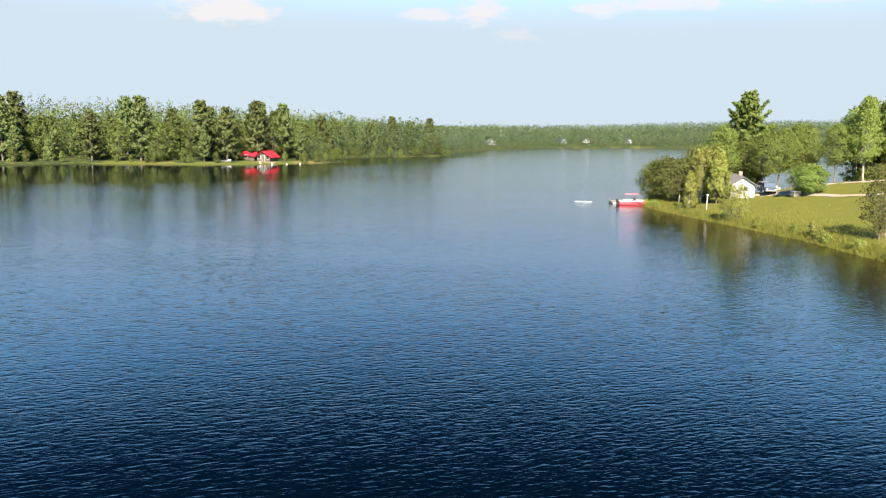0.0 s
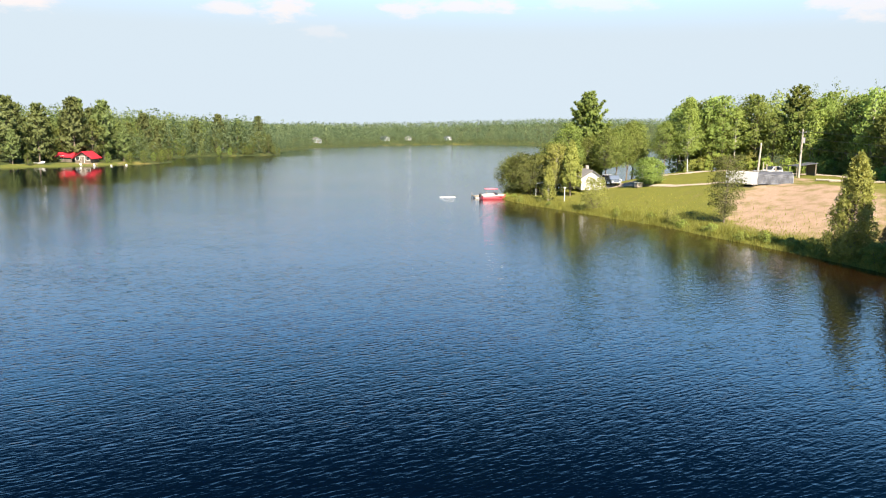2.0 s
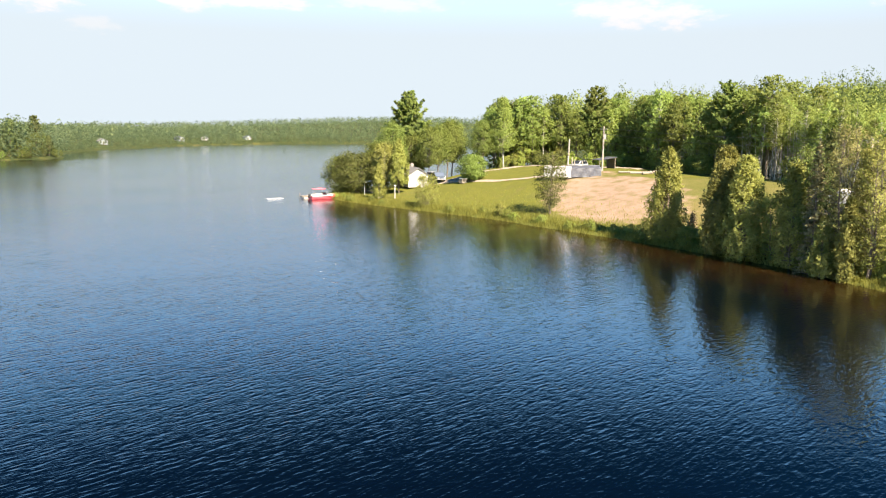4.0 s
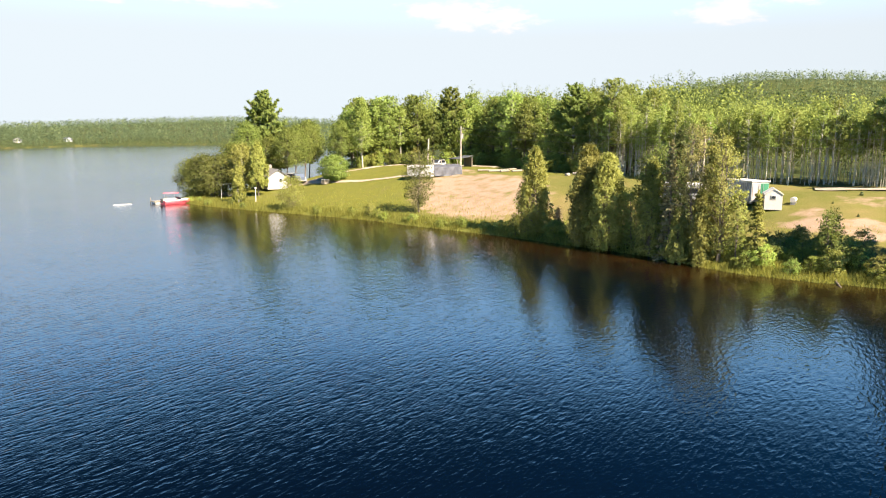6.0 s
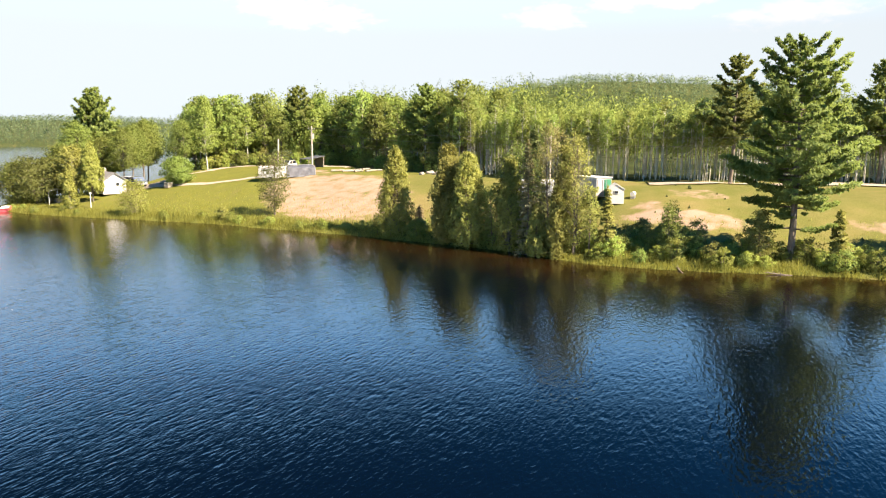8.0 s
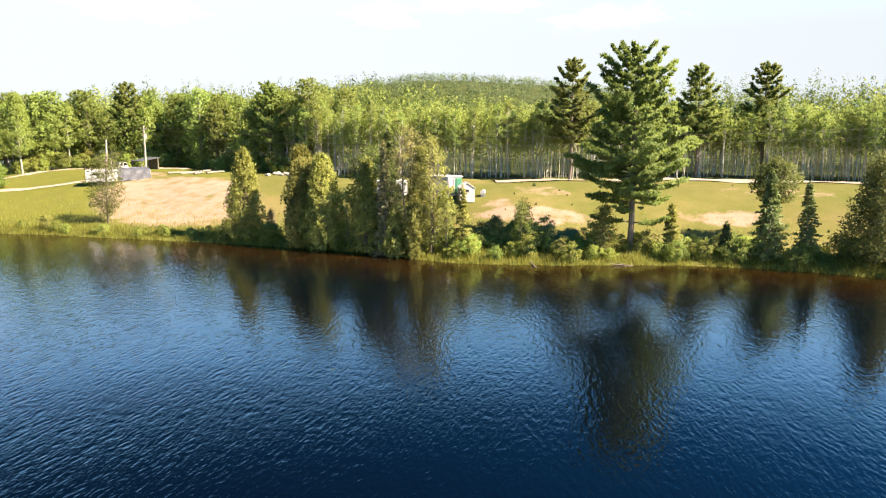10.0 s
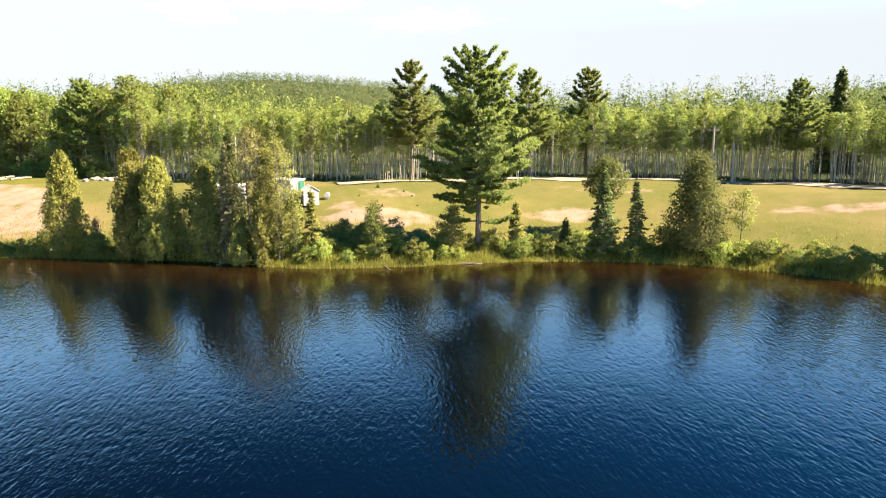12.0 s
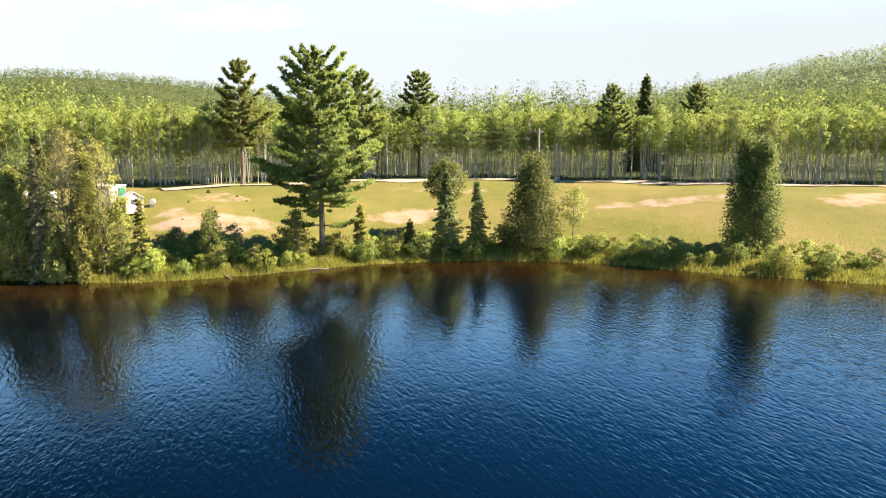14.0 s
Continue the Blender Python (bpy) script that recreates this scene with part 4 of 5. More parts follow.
def plant_masses():
    r = rg(70)
    # the wood behind the front rows
    x, y = r.uniform(84, 250, 7600), r.uniform(-210, 190, 7600)
    e = east_of_field(x, y)
    d = shore_distance(x, y)
    keep = (e > 9) & (d > 6) & (r.random(7600) < np.where(e < 60, 1.0, 0.55))
    x, y, e = x[keep], y[keep], e[keep]
    conifer = r.random(len(x)) < np.where(e < 26, 0.1, np.where((e > 34) & (y < 20), 0.85, 0.62))
    hh = np.where(e < 28, 9.0, 11.2) * r.uniform(0.78, 1.18, len(x)) * np.where(conifer, 1.12, 1.0) * np.where(y > 80, 1.42, 1.0) * np.where((e > 16) & (y < 40), 1.12, 1.0) * np.where((e > 34) & (y < 20), 1.16, 1.0)
    tone = np.clip(np.where(conifer, 0.1, 0.68) + r.normal(size=len(x)) * 0.17, 0, 1)
    for front, name, faces, size, seed in ((e < 42, "mixed_wood", 198, 0.0135, 71), (e >= 42, "mixed_wood", 78, 0.019, 79)):
        wood_mass(name, "mixed green aspen and conifer wood behind the field", x[front], y[front], hh[front], conifer[front], tone[front], faces, size, 0.18, M_WOODS, 0.34, seed)
    # pale stems deeper in the aspen wood
    y2 = r.uniform(-110, 96, 1200)
    x2 = tree_line_x(y2) + r.uniform(1, 16, 1200)
    z2 = height(x2, y2)
    st = [tube([(a, b, c - 0.1), (a + r.normal() * 0.25, b + r.normal() * 0.25, c + 7.5)], [0.06, 0.03], 4) for a, b, c in zip(x2, y2, z2)]
    tagged(link("aspen_stems", quads_mesh("aspen_stems", np.concatenate(st)), M_BIRCH), "pale aspen stems crowded deep in the wood", "wood", kind="stuff")
    # aspen crowns filling the front of the wood
    y = r.uniform(-112, 92, 620)
    x = tree_line_x(y) + r.uniform(2.5, 12, 620)
    hh = r.uniform(9.0, 11.6, 620)
    wood_mass("aspen_canopy", "light green aspen canopy above pale stems", x, y, hh, np.zeros(620, bool), np.clip(r.normal(0.85, 0.1, 620), 0, 1), 200, 0.013, 0.13, M_WOODS, 0.56, 76)

    def scatter(name, label, n, x0, x1, y0, y1, faces, size, low, seed, tall=(8, 12.5), share=0.35, mat=M_HILL_HAZY):
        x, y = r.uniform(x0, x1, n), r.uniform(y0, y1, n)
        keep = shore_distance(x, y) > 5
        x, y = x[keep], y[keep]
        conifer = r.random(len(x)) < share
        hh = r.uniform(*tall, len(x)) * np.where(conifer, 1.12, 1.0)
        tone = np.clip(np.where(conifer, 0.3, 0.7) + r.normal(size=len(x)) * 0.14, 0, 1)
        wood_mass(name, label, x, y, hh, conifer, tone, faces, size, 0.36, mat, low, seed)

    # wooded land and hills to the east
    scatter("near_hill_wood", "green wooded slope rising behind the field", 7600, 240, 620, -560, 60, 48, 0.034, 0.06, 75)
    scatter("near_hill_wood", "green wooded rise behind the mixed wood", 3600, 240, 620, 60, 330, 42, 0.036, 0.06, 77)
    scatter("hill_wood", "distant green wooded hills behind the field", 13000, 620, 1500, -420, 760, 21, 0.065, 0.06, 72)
    # the far north shore: a dense front along the water, and the land behind
    north = [(LAKE[i - 1], LAKE[i]) for i in range(len(LAKE)) if LAKE[i][1] > 255 and LAKE[i][0] < 350 and LAKE[i - 1][1] > 255 and not (LAKE[i][0] > 150 and LAKE[i][1] < 500)]
    ends = np.array(north)
    run = np.hypot(*(ends[:, 1] - ends[:, 0]).T)
    pick = r.choice(len(ends), 5200, p=run / run.sum())
    f, off = r.random((5200, 1)), (2.5 + 75 * r.random((5200, 1)) ** 1.5)
    way_ = (ends[pick, 1] - ends[pick, 0]) / run[pick][:, None]
    p = ends[pick, 0] + (ends[pick, 1] - ends[pick, 0]) * f + np.column_stack([way_[:, 1], -way_[:, 0]]) * off
    keep = shore_distance(p[:, 0], p[:, 1]) > 2
    p, off = p[keep], off[keep, 0]
    conifer = r.random(len(p)) < 0.4
    hh = r.uniform(6, 11, len(p)) * (0.9 + 0.25 * np.sin(p[:, 0] * 0.07) * np.sin(p[:, 1] * 0.05)) * (1.0 + 0.45 * (1 - smooth(p[:, 1], 400, 520)) * smooth(p[:, 1], 285, 310)) * np.where(r.random(len(p)) < 0.05, 1.15, 1.0) * np.where(off < 8, 0.75, 1.0)
    tone = np.clip(np.where(conifer, 0.2, 0.65) + r.normal(size=len(p)) * 0.18, 0, 1)
    wood_mass("far_shore_wood", "distant woods along the far shore, haze in their pale green", p[:, 0], p[:, 1], hh, conifer, tone, 48, 0.023, 0.18, M_HILL_HAZY, 0.02, 73)
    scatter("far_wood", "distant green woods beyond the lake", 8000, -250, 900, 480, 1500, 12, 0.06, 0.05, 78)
    # the wood behind the red-roofed cabin
    x, y = r.uniform(-330, 20, 5200), r.uniform(150, 430, 5200)
    d = shore_distance(x, y)
    keep = (d > 9) & (d < 110)
    x, y = x[keep], y[keep]
    conifer = r.random(len(x)) < 0.6
    hh = r.uniform(10.5, 16, len(x))
    # low tones: the shade over this shore is put into the foliage colour
    tone = np.clip(np.where(conifer, 0.02, 0.26) + r.normal(size=len(x)) * 0.18, 0, 1)
    wood_mass("cabin_wood", "green mixed woods behind the red-roofed cabin", x, y, hh, conifer, tone, 72, 0.022, 0.17, M_WOODS, 0.08, 74)


plant_masses()


def plant_cabin_shore():
    r = rg(80)
    g = "trees along the cabin shore"
    # mostly the darker needles and leaves, which paint this shore's shade into the trees
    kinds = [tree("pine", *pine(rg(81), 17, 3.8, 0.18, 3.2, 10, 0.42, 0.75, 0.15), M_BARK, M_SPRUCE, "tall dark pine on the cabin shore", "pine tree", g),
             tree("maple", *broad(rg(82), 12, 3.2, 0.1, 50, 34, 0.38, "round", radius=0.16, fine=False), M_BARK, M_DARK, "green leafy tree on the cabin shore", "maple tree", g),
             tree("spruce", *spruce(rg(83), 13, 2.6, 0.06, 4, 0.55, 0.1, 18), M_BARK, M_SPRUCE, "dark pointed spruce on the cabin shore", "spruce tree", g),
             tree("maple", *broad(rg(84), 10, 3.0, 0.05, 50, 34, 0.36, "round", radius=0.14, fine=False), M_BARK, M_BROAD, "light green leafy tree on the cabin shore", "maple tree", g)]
    x, y = r.uniform(-200, 10, 4000), r.uniform(150, 380, 4000)
    d = shore_distance(x, y)
    ok = (d > 4) & (d < 32) & (np.hypot(x + 57, y - 240) > 11) & (np.abs(x + 57 + (y - 240) * 0.1) + np.where(y > 240, 99, 0) > 9)
    n = 0
    placed = []
    for a, b, dd in zip(x[ok], y[ok], d[ok]):
        if n >= 190:
            break
        if any((a - p) ** 2 + (b - q) ** 2 < 7 for p, q in placed):
            continue
        k = int(r.choice(4, p=[0.36, 0.38, 0.2, 0.06]))
        s = r.uniform(0.6, 1.2) * (0.75 if dd < 8 else 1.0) * (1.0 if b < 275 else 0.8)
        if n < 4:
            stand(kinds[n], a, b)
        else:
            copy_thing(kinds[k], at(a, b, r.uniform(0, 6.28), s))
        placed.append((a, b))
        n += 1
    near_shore = (d > 0.8) & (d < 3.5) & (np.hypot(x + 57, y - 240) > 9)
    for a, b in list(zip(x[near_shore], y[near_shore]))[:70]:
        ob = copy_thing(kinds[3 if r.random() < 0.6 else 1], at(a, b, r.uniform(0, 6.28), r.uniform(0.18, 0.42)))
        tagged(ob, "leafy green bush at the water's edge below the woods", "bush", "bushes along the cabin shore")


plant_cabin_shore()


def plant_shrubs():
    r = rg(90)
    g = "shrubs along the bank"
    kinds = []
    for i, (mat, lab) in enumerate(((M_SHRUB, "light green leafy shrub on the lake bank"), (M_BROAD, "green alder shrub on the lake bank"), (M_DARK, "dark green low shrub on the lake bank"), (M_OLIVE, "olive green dry shrub on the lake bank"))):
        kinds.append(tree("shrub", *broad(rg(91 + i), 1.9 + 0.3 * i, 1.15, 0.06, 34, 40, 0.14, "round", stems=3, radius=0.03, fine=False), M_BARK, mat, lab, "shrub", g))
    n, s = 0, 0
    for i in range(len(LAKE)):
        (ax, ay), (bx, by) = LAKE[i - 1], LAKE[i]
        if not (ax > 20 and -45 < ay < 138 and by > ay):
            continue
        ln = math.hypot(bx - ax, by - ay)
        nx, ny = (by - ay) / ln, -(bx - ax) / ln
        open_lawn = ay > 62
        for _ in range(int(ln * (0.35 if open_lawn else 1.15) + r.random())):
            f, off = r.random(), (r.uniform(0.6, 2.2) if open_lawn else r.uniform(0.8, 5.5))
            x, y = ax + (bx - ax) * f + nx * off, ay + (by - ay) * f + ny * off
            sc = r.uniform(0.35, 0.75) if open_lawn else r.uniform(0.5, 1.1)
            k = int(r.choice(4, p=[0.66, 0.2, 0.02, 0.12]))
            if n < 4:
                stand(kinds[n], x, y)
            else:
                copy_thing(kinds[k], at(x, y, r.uniform(0, 6.28), sc))
            n += 1
    # the thicket between the pine and the sandy patch
    for i in range(34):
        x, y = r.uniform(49, 56), r.uniform(18, 34)
        if shore_distance(np.array([x]), np.array([y]))[0] > 1:
            copy_thing(kinds[int(r.choice(4, p=[0.6, 0.25, 0.0, 0.15]))], at(x, y, r.uniform(0, 6.28), r.uniform(0.55, 0.95)))
    # undergrowth along the wood's edge
    line = TREE_LINE[9:14]
    for i in range(70):
        k = r.random() * (len(line) - 1.01)
        (ax, ay), (bx, by) = line[int(k)], line[int(k) + 1]
        f, off = k - int(k), r.uniform(-1.2, 1.5)
        ob = copy_thing(kinds[int(r.choice([0, 0, 1, 3]))], at(ax + (bx - ax) * f + off, ay + (by - ay) * f, r.uniform(0, 6.28), r.uniform(0.7, 1.7)))
        tagged(ob, "light green shrub at the edge of the wood", "shrub", "undergrowth at the wood's edge")
    # young self-sown spruces on the field
    sp = tree("young_spruce", *spruce(rg(97), 0.9, 0.42, 0.02, 9, 0.12, 0, 9), M_BARK, M_SPRUCE, "tiny dark young spruce growing in the field", "spruce tree", "young spruces on the field")
    spots = [(76, 33), (70, 34), (74, 29), (72, 27.5), (66, 30), (68, 26), (60, 21), (61.5, 20.5), (84, 8), (84, 4.5), (64, 12), (80, 36), (73, 24), (63, 33), (66, -2), (78, 20)]
    sp.matrix_basis = at(*spots[0], 0, 0.5, 0.02)
    for x, y in spots[1:]:
        copy_thing(sp, at(x, y, x, r.uniform(0.3, 0.55), 0.02))


plant_shrubs()


def grow_reeds():
    """Reeds and long grass: single blades along the shore and tufts on the rough meadow."""
    r = rg(100)
    pts, hs = [], []
    for i in range(len(LAKE)):
        (ax, ay), (bx, by) = LAKE[i - 1], LAKE[i]
        if not (ax > 15 and -60 < ay < 140 and by > ay):
            continue
        ln = math.hypot(bx - ax, by - ay)
        nx, ny = (by - ay) / ln, -(bx - ax) / ln
        m = int(ln * 330)
        f, off = r.random(m), r.gamma(1.6, 1.5, m) - 0.35
        clump = 0.55 + 0.45 * np.sin((ay + f * ln) * 1.7 + np.sin(off * 2 + i))
        hs.append(r.uniform(0.25, 0.8, m) * (0.5 + 0.6 * clump) * np.where(off > 4, 0.7, 1))
        pts.append(np.column_stack([ax + (bx - ax) * f + nx * off, ay + (by - ay) * f + ny * off]))
    p, hh = np.concatenate(pts), np.concatenate(hs)
    z = np.maximum(height(p[:, 0], p[:, 1]), -0.05) - 0.03
    a = r.uniform(0, 6.283, len(p))
    w = np.column_stack([np.cos(a), np.sin(a), np.zeros(len(p))]) * r.uniform(0.02, 0.05, (len(p), 1))
    lean = np.column_stack([r.normal(size=(len(p), 2)) * 0.28, np.ones(len(p))]) * hh[:, None]
    c = np.column_stack([p, z])
    tagged(link("reeds", quads_mesh("reeds", np.stack([c - w, c + w, c + lean], 1)), M_REED), "yellow green reeds and long grass along the bank", "reeds", kind="stuff")
    x, y = r.uniform(36, 75, 110000), r.uniform(-60, 112, 110000)
    d = shore_distance(x, y)
    ok = (d > 2.5) & (d < 17) & (r.random(110000) < 1.2 * np.exp(-d / 6)) & (east_of_field(x, y) < -1)
    x, y = x[ok], y[ok]
    hh = r.uniform(0.15, 0.42, len(x))
    a = r.uniform(0, 6.283, len(x))
    w = np.column_stack([np.cos(a), np.sin(a), np.zeros(len(x))]) * r.uniform(0.02, 0.05, (len(x), 1))
    c = np.column_stack([x, y, height(x, y) - 0.02])
    lean = np.column_stack([r.normal(size=(len(x), 2)) * 0.35, np.ones(len(x))]) * hh[:, None]
    tagged(link("meadow_grass", quads_mesh("meadow_grass", np.stack([c - w, c + w, c + lean], 1)), M_REED), "long dry meadow grass behind the bank", "grass", kind="stuff")


grow_reeds()

# ---- buildings, vehicles and small things ----


def plain(name, colour, rough=0.6, metal=0.0, vary=0.12, scale=3.0, bump=0.05):
    lo = tuple(max(0, c * (1 - vary)) for c in colour)
    hi = tuple(min(1, c * (1 + vary)) for c in colour)
    return rough_material(name, lo, hi, scale, rough, metal, bump)


M_WHITE = plain("white_paint", (0.5, 0.49, 0.465))
M_RIB = plain("grey_white_ribs", (0.3, 0.27, 0.27))
M_ROOF = plain("grey_shingles", (0.16, 0.155, 0.155), 0.85, bump=0.3, scale=8)
M_DARKWALL = plain("dark_stained_boards", (0.10, 0.08, 0.06), 0.7)
M_GLASS = plain("window_glass", (0.03, 0.035, 0.04), 0.08)
M_GREEN = plain("green_painted_steel", (0.03, 0.16, 0.09), 0.45)
M_TARP = plain("grey_tarpaulin", (0.07, 0.075, 0.09), 0.5, vary=0.3, bump=0.5)
# lighter copy of the tarpaulin, with sunlight put into its grey
M_TARP_SUNLIT = plain("sunlit_tarpaulin", (0.20, 0.205, 0.22), 0.5, vary=0.2, bump=0.5)
M_RED = plain("red_metal_roof", (0.42, 0.02, 0.035), 0.45)
M_PINK = plain("red_canvas", (0.78, 0.16, 0.2), 0.8)
M_HULL = plain("red_hull_paint", (0.72, 0.12, 0.15), 0.3)
M_TIMBER = plain("weathered_timber", (0.22, 0.19, 0.15), 0.85, vary=0.3, scale=5)
M_POLE = plain("weathered_pole_wood", (0.32, 0.285, 0.235), 0.85, vary=0.2)
M_TYRE = plain("black_rubber", (0.02, 0.02, 0.02), 0.9)
M_CARBLUE = plain("blue_grey_car_paint", (0.12, 0.15, 0.2), 0.25, 0.3, 0.03)
M_CARWHITE = plain("white_car_paint", (0.45, 0.45, 0.45), 0.25, 0.0, 0.03)
M_STEEL = plain("dull_steel", (0.35, 0.35, 0.36), 0.45, 0.6)
M_STONE = plain("pale_field_stone", (0.26, 0.23, 0.2), 0.9, vary=0.3, bump=0.4)
M_GRAVEL = plain("pale_gravel", (0.29, 0.24, 0.185), 0.95, vary=0.2, scale=9, bump=0.5)
M_WIRE = plain("black_wire", (0.05, 0.05, 0.05), 0.6)
M_BLUEGREY = plain("blue_grey_siding", (0.25, 0.28, 0.30), 0.7)


def part(name, bm, mat, parent=None, label=""):
    me = bpy.data.meshes.new(name)
    bm.to_mesh(me)
    bm.free()
    return link(name, me, mat, parent, label)


def box(size, at_=(0, 0, 0), bevel=0.02, turn=(0, 0, 0)):
    """A bevelled box; at_ is the middle of its foot."""
    bm = bmesh.new()
    bmesh.ops.create_cube(bm, size=1)
    bmesh.ops.scale(bm, vec=size, verts=bm.verts)
    if bevel:
        bmesh.ops.bevel(bm, geom=bm.edges[:], offset=min(bevel, min(size) * 0.4), segments=1, affect="EDGES")
    bm.transform(Matrix.Translation((at_[0], at_[1], at_[2] + size[2] / 2)) @ Euler([radians(a) for a in turn]).to_matrix().to_4x4())
    return bm


def prism(profile, length, at_=(0, 0, 0), bevel=0.0):
    """A profile in the x-z plane, drawn out along y round the middle."""
    bm = bmesh.new()
    a = [bm.verts.new((x, -length / 2, z)) for x, z in profile]
    b = [bm.verts.new((x, length / 2, z)) for x, z in profile]
    n = len(profile)
    bm.faces.new(a)
    bm.faces.new(b[::-1])
    for i in range(n):
        bm.faces.new((a[i], b[i], b[(i + 1) % n], a[(i + 1) % n]))
    bmesh.ops.recalc_face_normals(bm, faces=bm.faces)
    if bevel:
        bmesh.ops.bevel(bm, geom=bm.edges[:], offset=bevel, segments=2, affect="EDGES")
    bmesh.ops.translate(bm, verts=bm.verts, vec=at_)
    return bm


def rod(a, b, r1, r2=None, sides=10):
    bm = bmesh.new()
    a, b = Vector(a), Vector(b)
    bmesh.ops.create_cone(bm, cap_ends=True, segments=sides, radius1=r1, radius2=r1 if r2 is None else r2, depth=(b - a).length)
    bm.transform(Matrix.Translation((a + b) / 2) @ (b - a).to_track_quat("Z", "Y").to_matrix().to_4x4())
    return bm


def thing(name, label, category, x, y, turn=0.0, group="", z=None, sink=0.0):
    ob = tagged(new(name), label, category, group)
    ob.matrix_basis = Matrix.Translation((x, y, (h(x, y) if z is None else z) - sink)) @ Matrix.Rotation(radians(turn), 4, "Z")
    return ob


def house(name, label, x, y, turn, wide, long, wall_h, ridge, wall, roof, windows, doors=(), eave=0.35, sink=0.15, group="", category="house", chimney=False):
    """A gabled house, its ridge along its own y. windows and doors: (side, place along, height, width, tall)."""
    ob = thing(name, label, category, x, y, turn, group, sink=sink)
    w = wide / 2
    part("wall", prism([(-w, 0), (w, 0), (w, wall_h), (0, ridge), (-w, wall_h)], long), wall, ob)
    rise = (ridge - wall_h) / w
    for s in (-1, 1):
        xo, zo = s * (w + eave), wall_h - rise * eave
        bm = prism([(0, ridge + 0.03), (0, ridge + 0.16), (xo, zo + 0.16), (xo, zo + 0.03)], long + 2 * eave)
        part("roof", bm, roof, ob)
    for side, u, z, ww, hh in list(windows) + [(*d, None) for d in doors]:
        door = hh is None
        if door:
            hh = 2.0
        deep = 0.09
        if side in "we":
            sx = -1 if side == "w" else 1
            pos, size, psize = (sx * (w + 0.01), u, z), (deep, ww + 0.2, hh + 0.2), (deep, ww, hh)
            step = (sx * 0.03, 0, 0)
        else:
            sy = -1 if side == "s" else 1
            pos, size, psize = (u, sy * (long / 2 + 0.01), z), (ww + 0.2, deep, hh + 0.2), (ww, deep, hh)
            step = (0, sy * 0.03, 0)
        fr = part("door" if door else "window", box(size, pos, 0.015), M_WHITE, ob)
        part("panel" if door else "pane", box(psize, (pos[0] + step[0], pos[1] + step[1], pos[2] + 0.1), 0.01), M_DARKWALL if door else M_GLASS, fr)
    if chimney:
        part("chimney", box((0.6, 0.6, 1.4), (w * 0.3, long * 0.2, ridge - 0.7)), M_STONE, ob)
    return ob


def car(name, label, x, y, turn, paint, pickup=False, group="parked vehicles"):
    ob = thing(name, label, "pickup truck" if pickup else "car", x, y, turn, group)
    w = 0.92
    if pickup:
        prof = [(-2.7, 0.45), (2.7, 0.45), (2.75, 0.95), (1.5, 1.08), (0.85, 1.75), (-0.55, 1.78), (-0.75, 1.1), (-2.7, 1.05)]
        glass = [(1.32, 1.12), (0.8, 1.68), (-0.5, 1.7), (-0.62, 1.12)]
    else:
        prof = [(-2.25, 0.4), (2.25, 0.4), (2.3, 0.9), (1.3, 1.02), (0.55, 1.62), (-1.6, 1.64), (-2.2, 1.05)]
        glass = [(1.1, 1.06), (0.5, 1.55), (-1.5, 1.57), (-1.95, 1.06)]
    part("body", prism(prof, 2 * w, bevel=0.07), paint, ob)
    part("side_glass", prism(glass, 2 * w + 0.02), M_GLASS, ob)
    sx = 1.42 if pickup else 1.22
    part("windscreen", prism([(sx, 1.08), (sx - 0.58, 1.66), (sx - 0.54, 1.7), (sx + 0.05, 1.1)], 1.5), M_GLASS, ob)
    for fx in (-1.65, 1.6) if pickup else (-1.4, 1.4):
        for sy in (-1, 1):
            t = part("wheel", rod((fx, sy * (w - 0.2), 0.36), (fx, sy * (w + 0.02), 0.36), 0.36, sides=18), M_TYRE, ob)
            part("rim", rod((fx, sy * (w + 0.021), 0.36), (fx, sy * (w + 0.04), 0.36), 0.21, sides=14), M_STEEL, t)
    for sy in (-1, 1):
        part("headlight", box((0.06, 0.3, 0.16), ((2.72 if pickup else 2.27), sy * 0.65, 0.72), 0.02), M_WHITE, ob)
    part("bumper", box((0.14, 1.8, 0.22), ((2.75 if pickup else 2.3), 0, 0.42), 0.04), M_STEEL, ob)
    return ob


def ribbon(name, label, line, wide, lift):
    """A strip of road laid over the ground."""
    p = np.array(line, float)
    seg = np.hypot(*np.diff(p, axis=0).T)
    s = np.concatenate([[0], np.cumsum(seg)])
    q = np.arange(0, s[-1], 1.5)
    x, y = np.interp(q, s, p[:, 0]), np.interp(q, s, p[:, 1])
    tx, ty = np.gradient(x), np.gradient(y)
    ln = np.hypot(tx, ty)
    off = np.linspace(-0.5, 0.5, 5)[None, :] * wide * (1 + 0.12 * np.sin(q * 0.7))[:, None]
    X, Y = x[:, None] + off * (ty / ln)[:, None], y[:, None] - off * (tx / ln)[:, None]
    Z = height(X, Y) + lift - 0.08 * (np.abs(np.linspace(-1, 1, 5)) > 0.9)[None, :]
    tagged(link(name, grid_mesh(name, X, Y, Z), M_GRAVEL), label, "road", kind="structure")


ribbon("road", "pale gravel road along the edge of the wood", ROAD, 4.2, 0.2)
ribbon("drive", "pale sandy drive across the cottage lawn", smooth_loop(DRIVE[:4] + [(54, 125)], 6)[:-6], 1.7, 0.1)
ribbon("drive", "pale sandy track climbing to the wood", smooth_loop(DRIVE[3:], 6)[:-6], 1.9, 0.1)


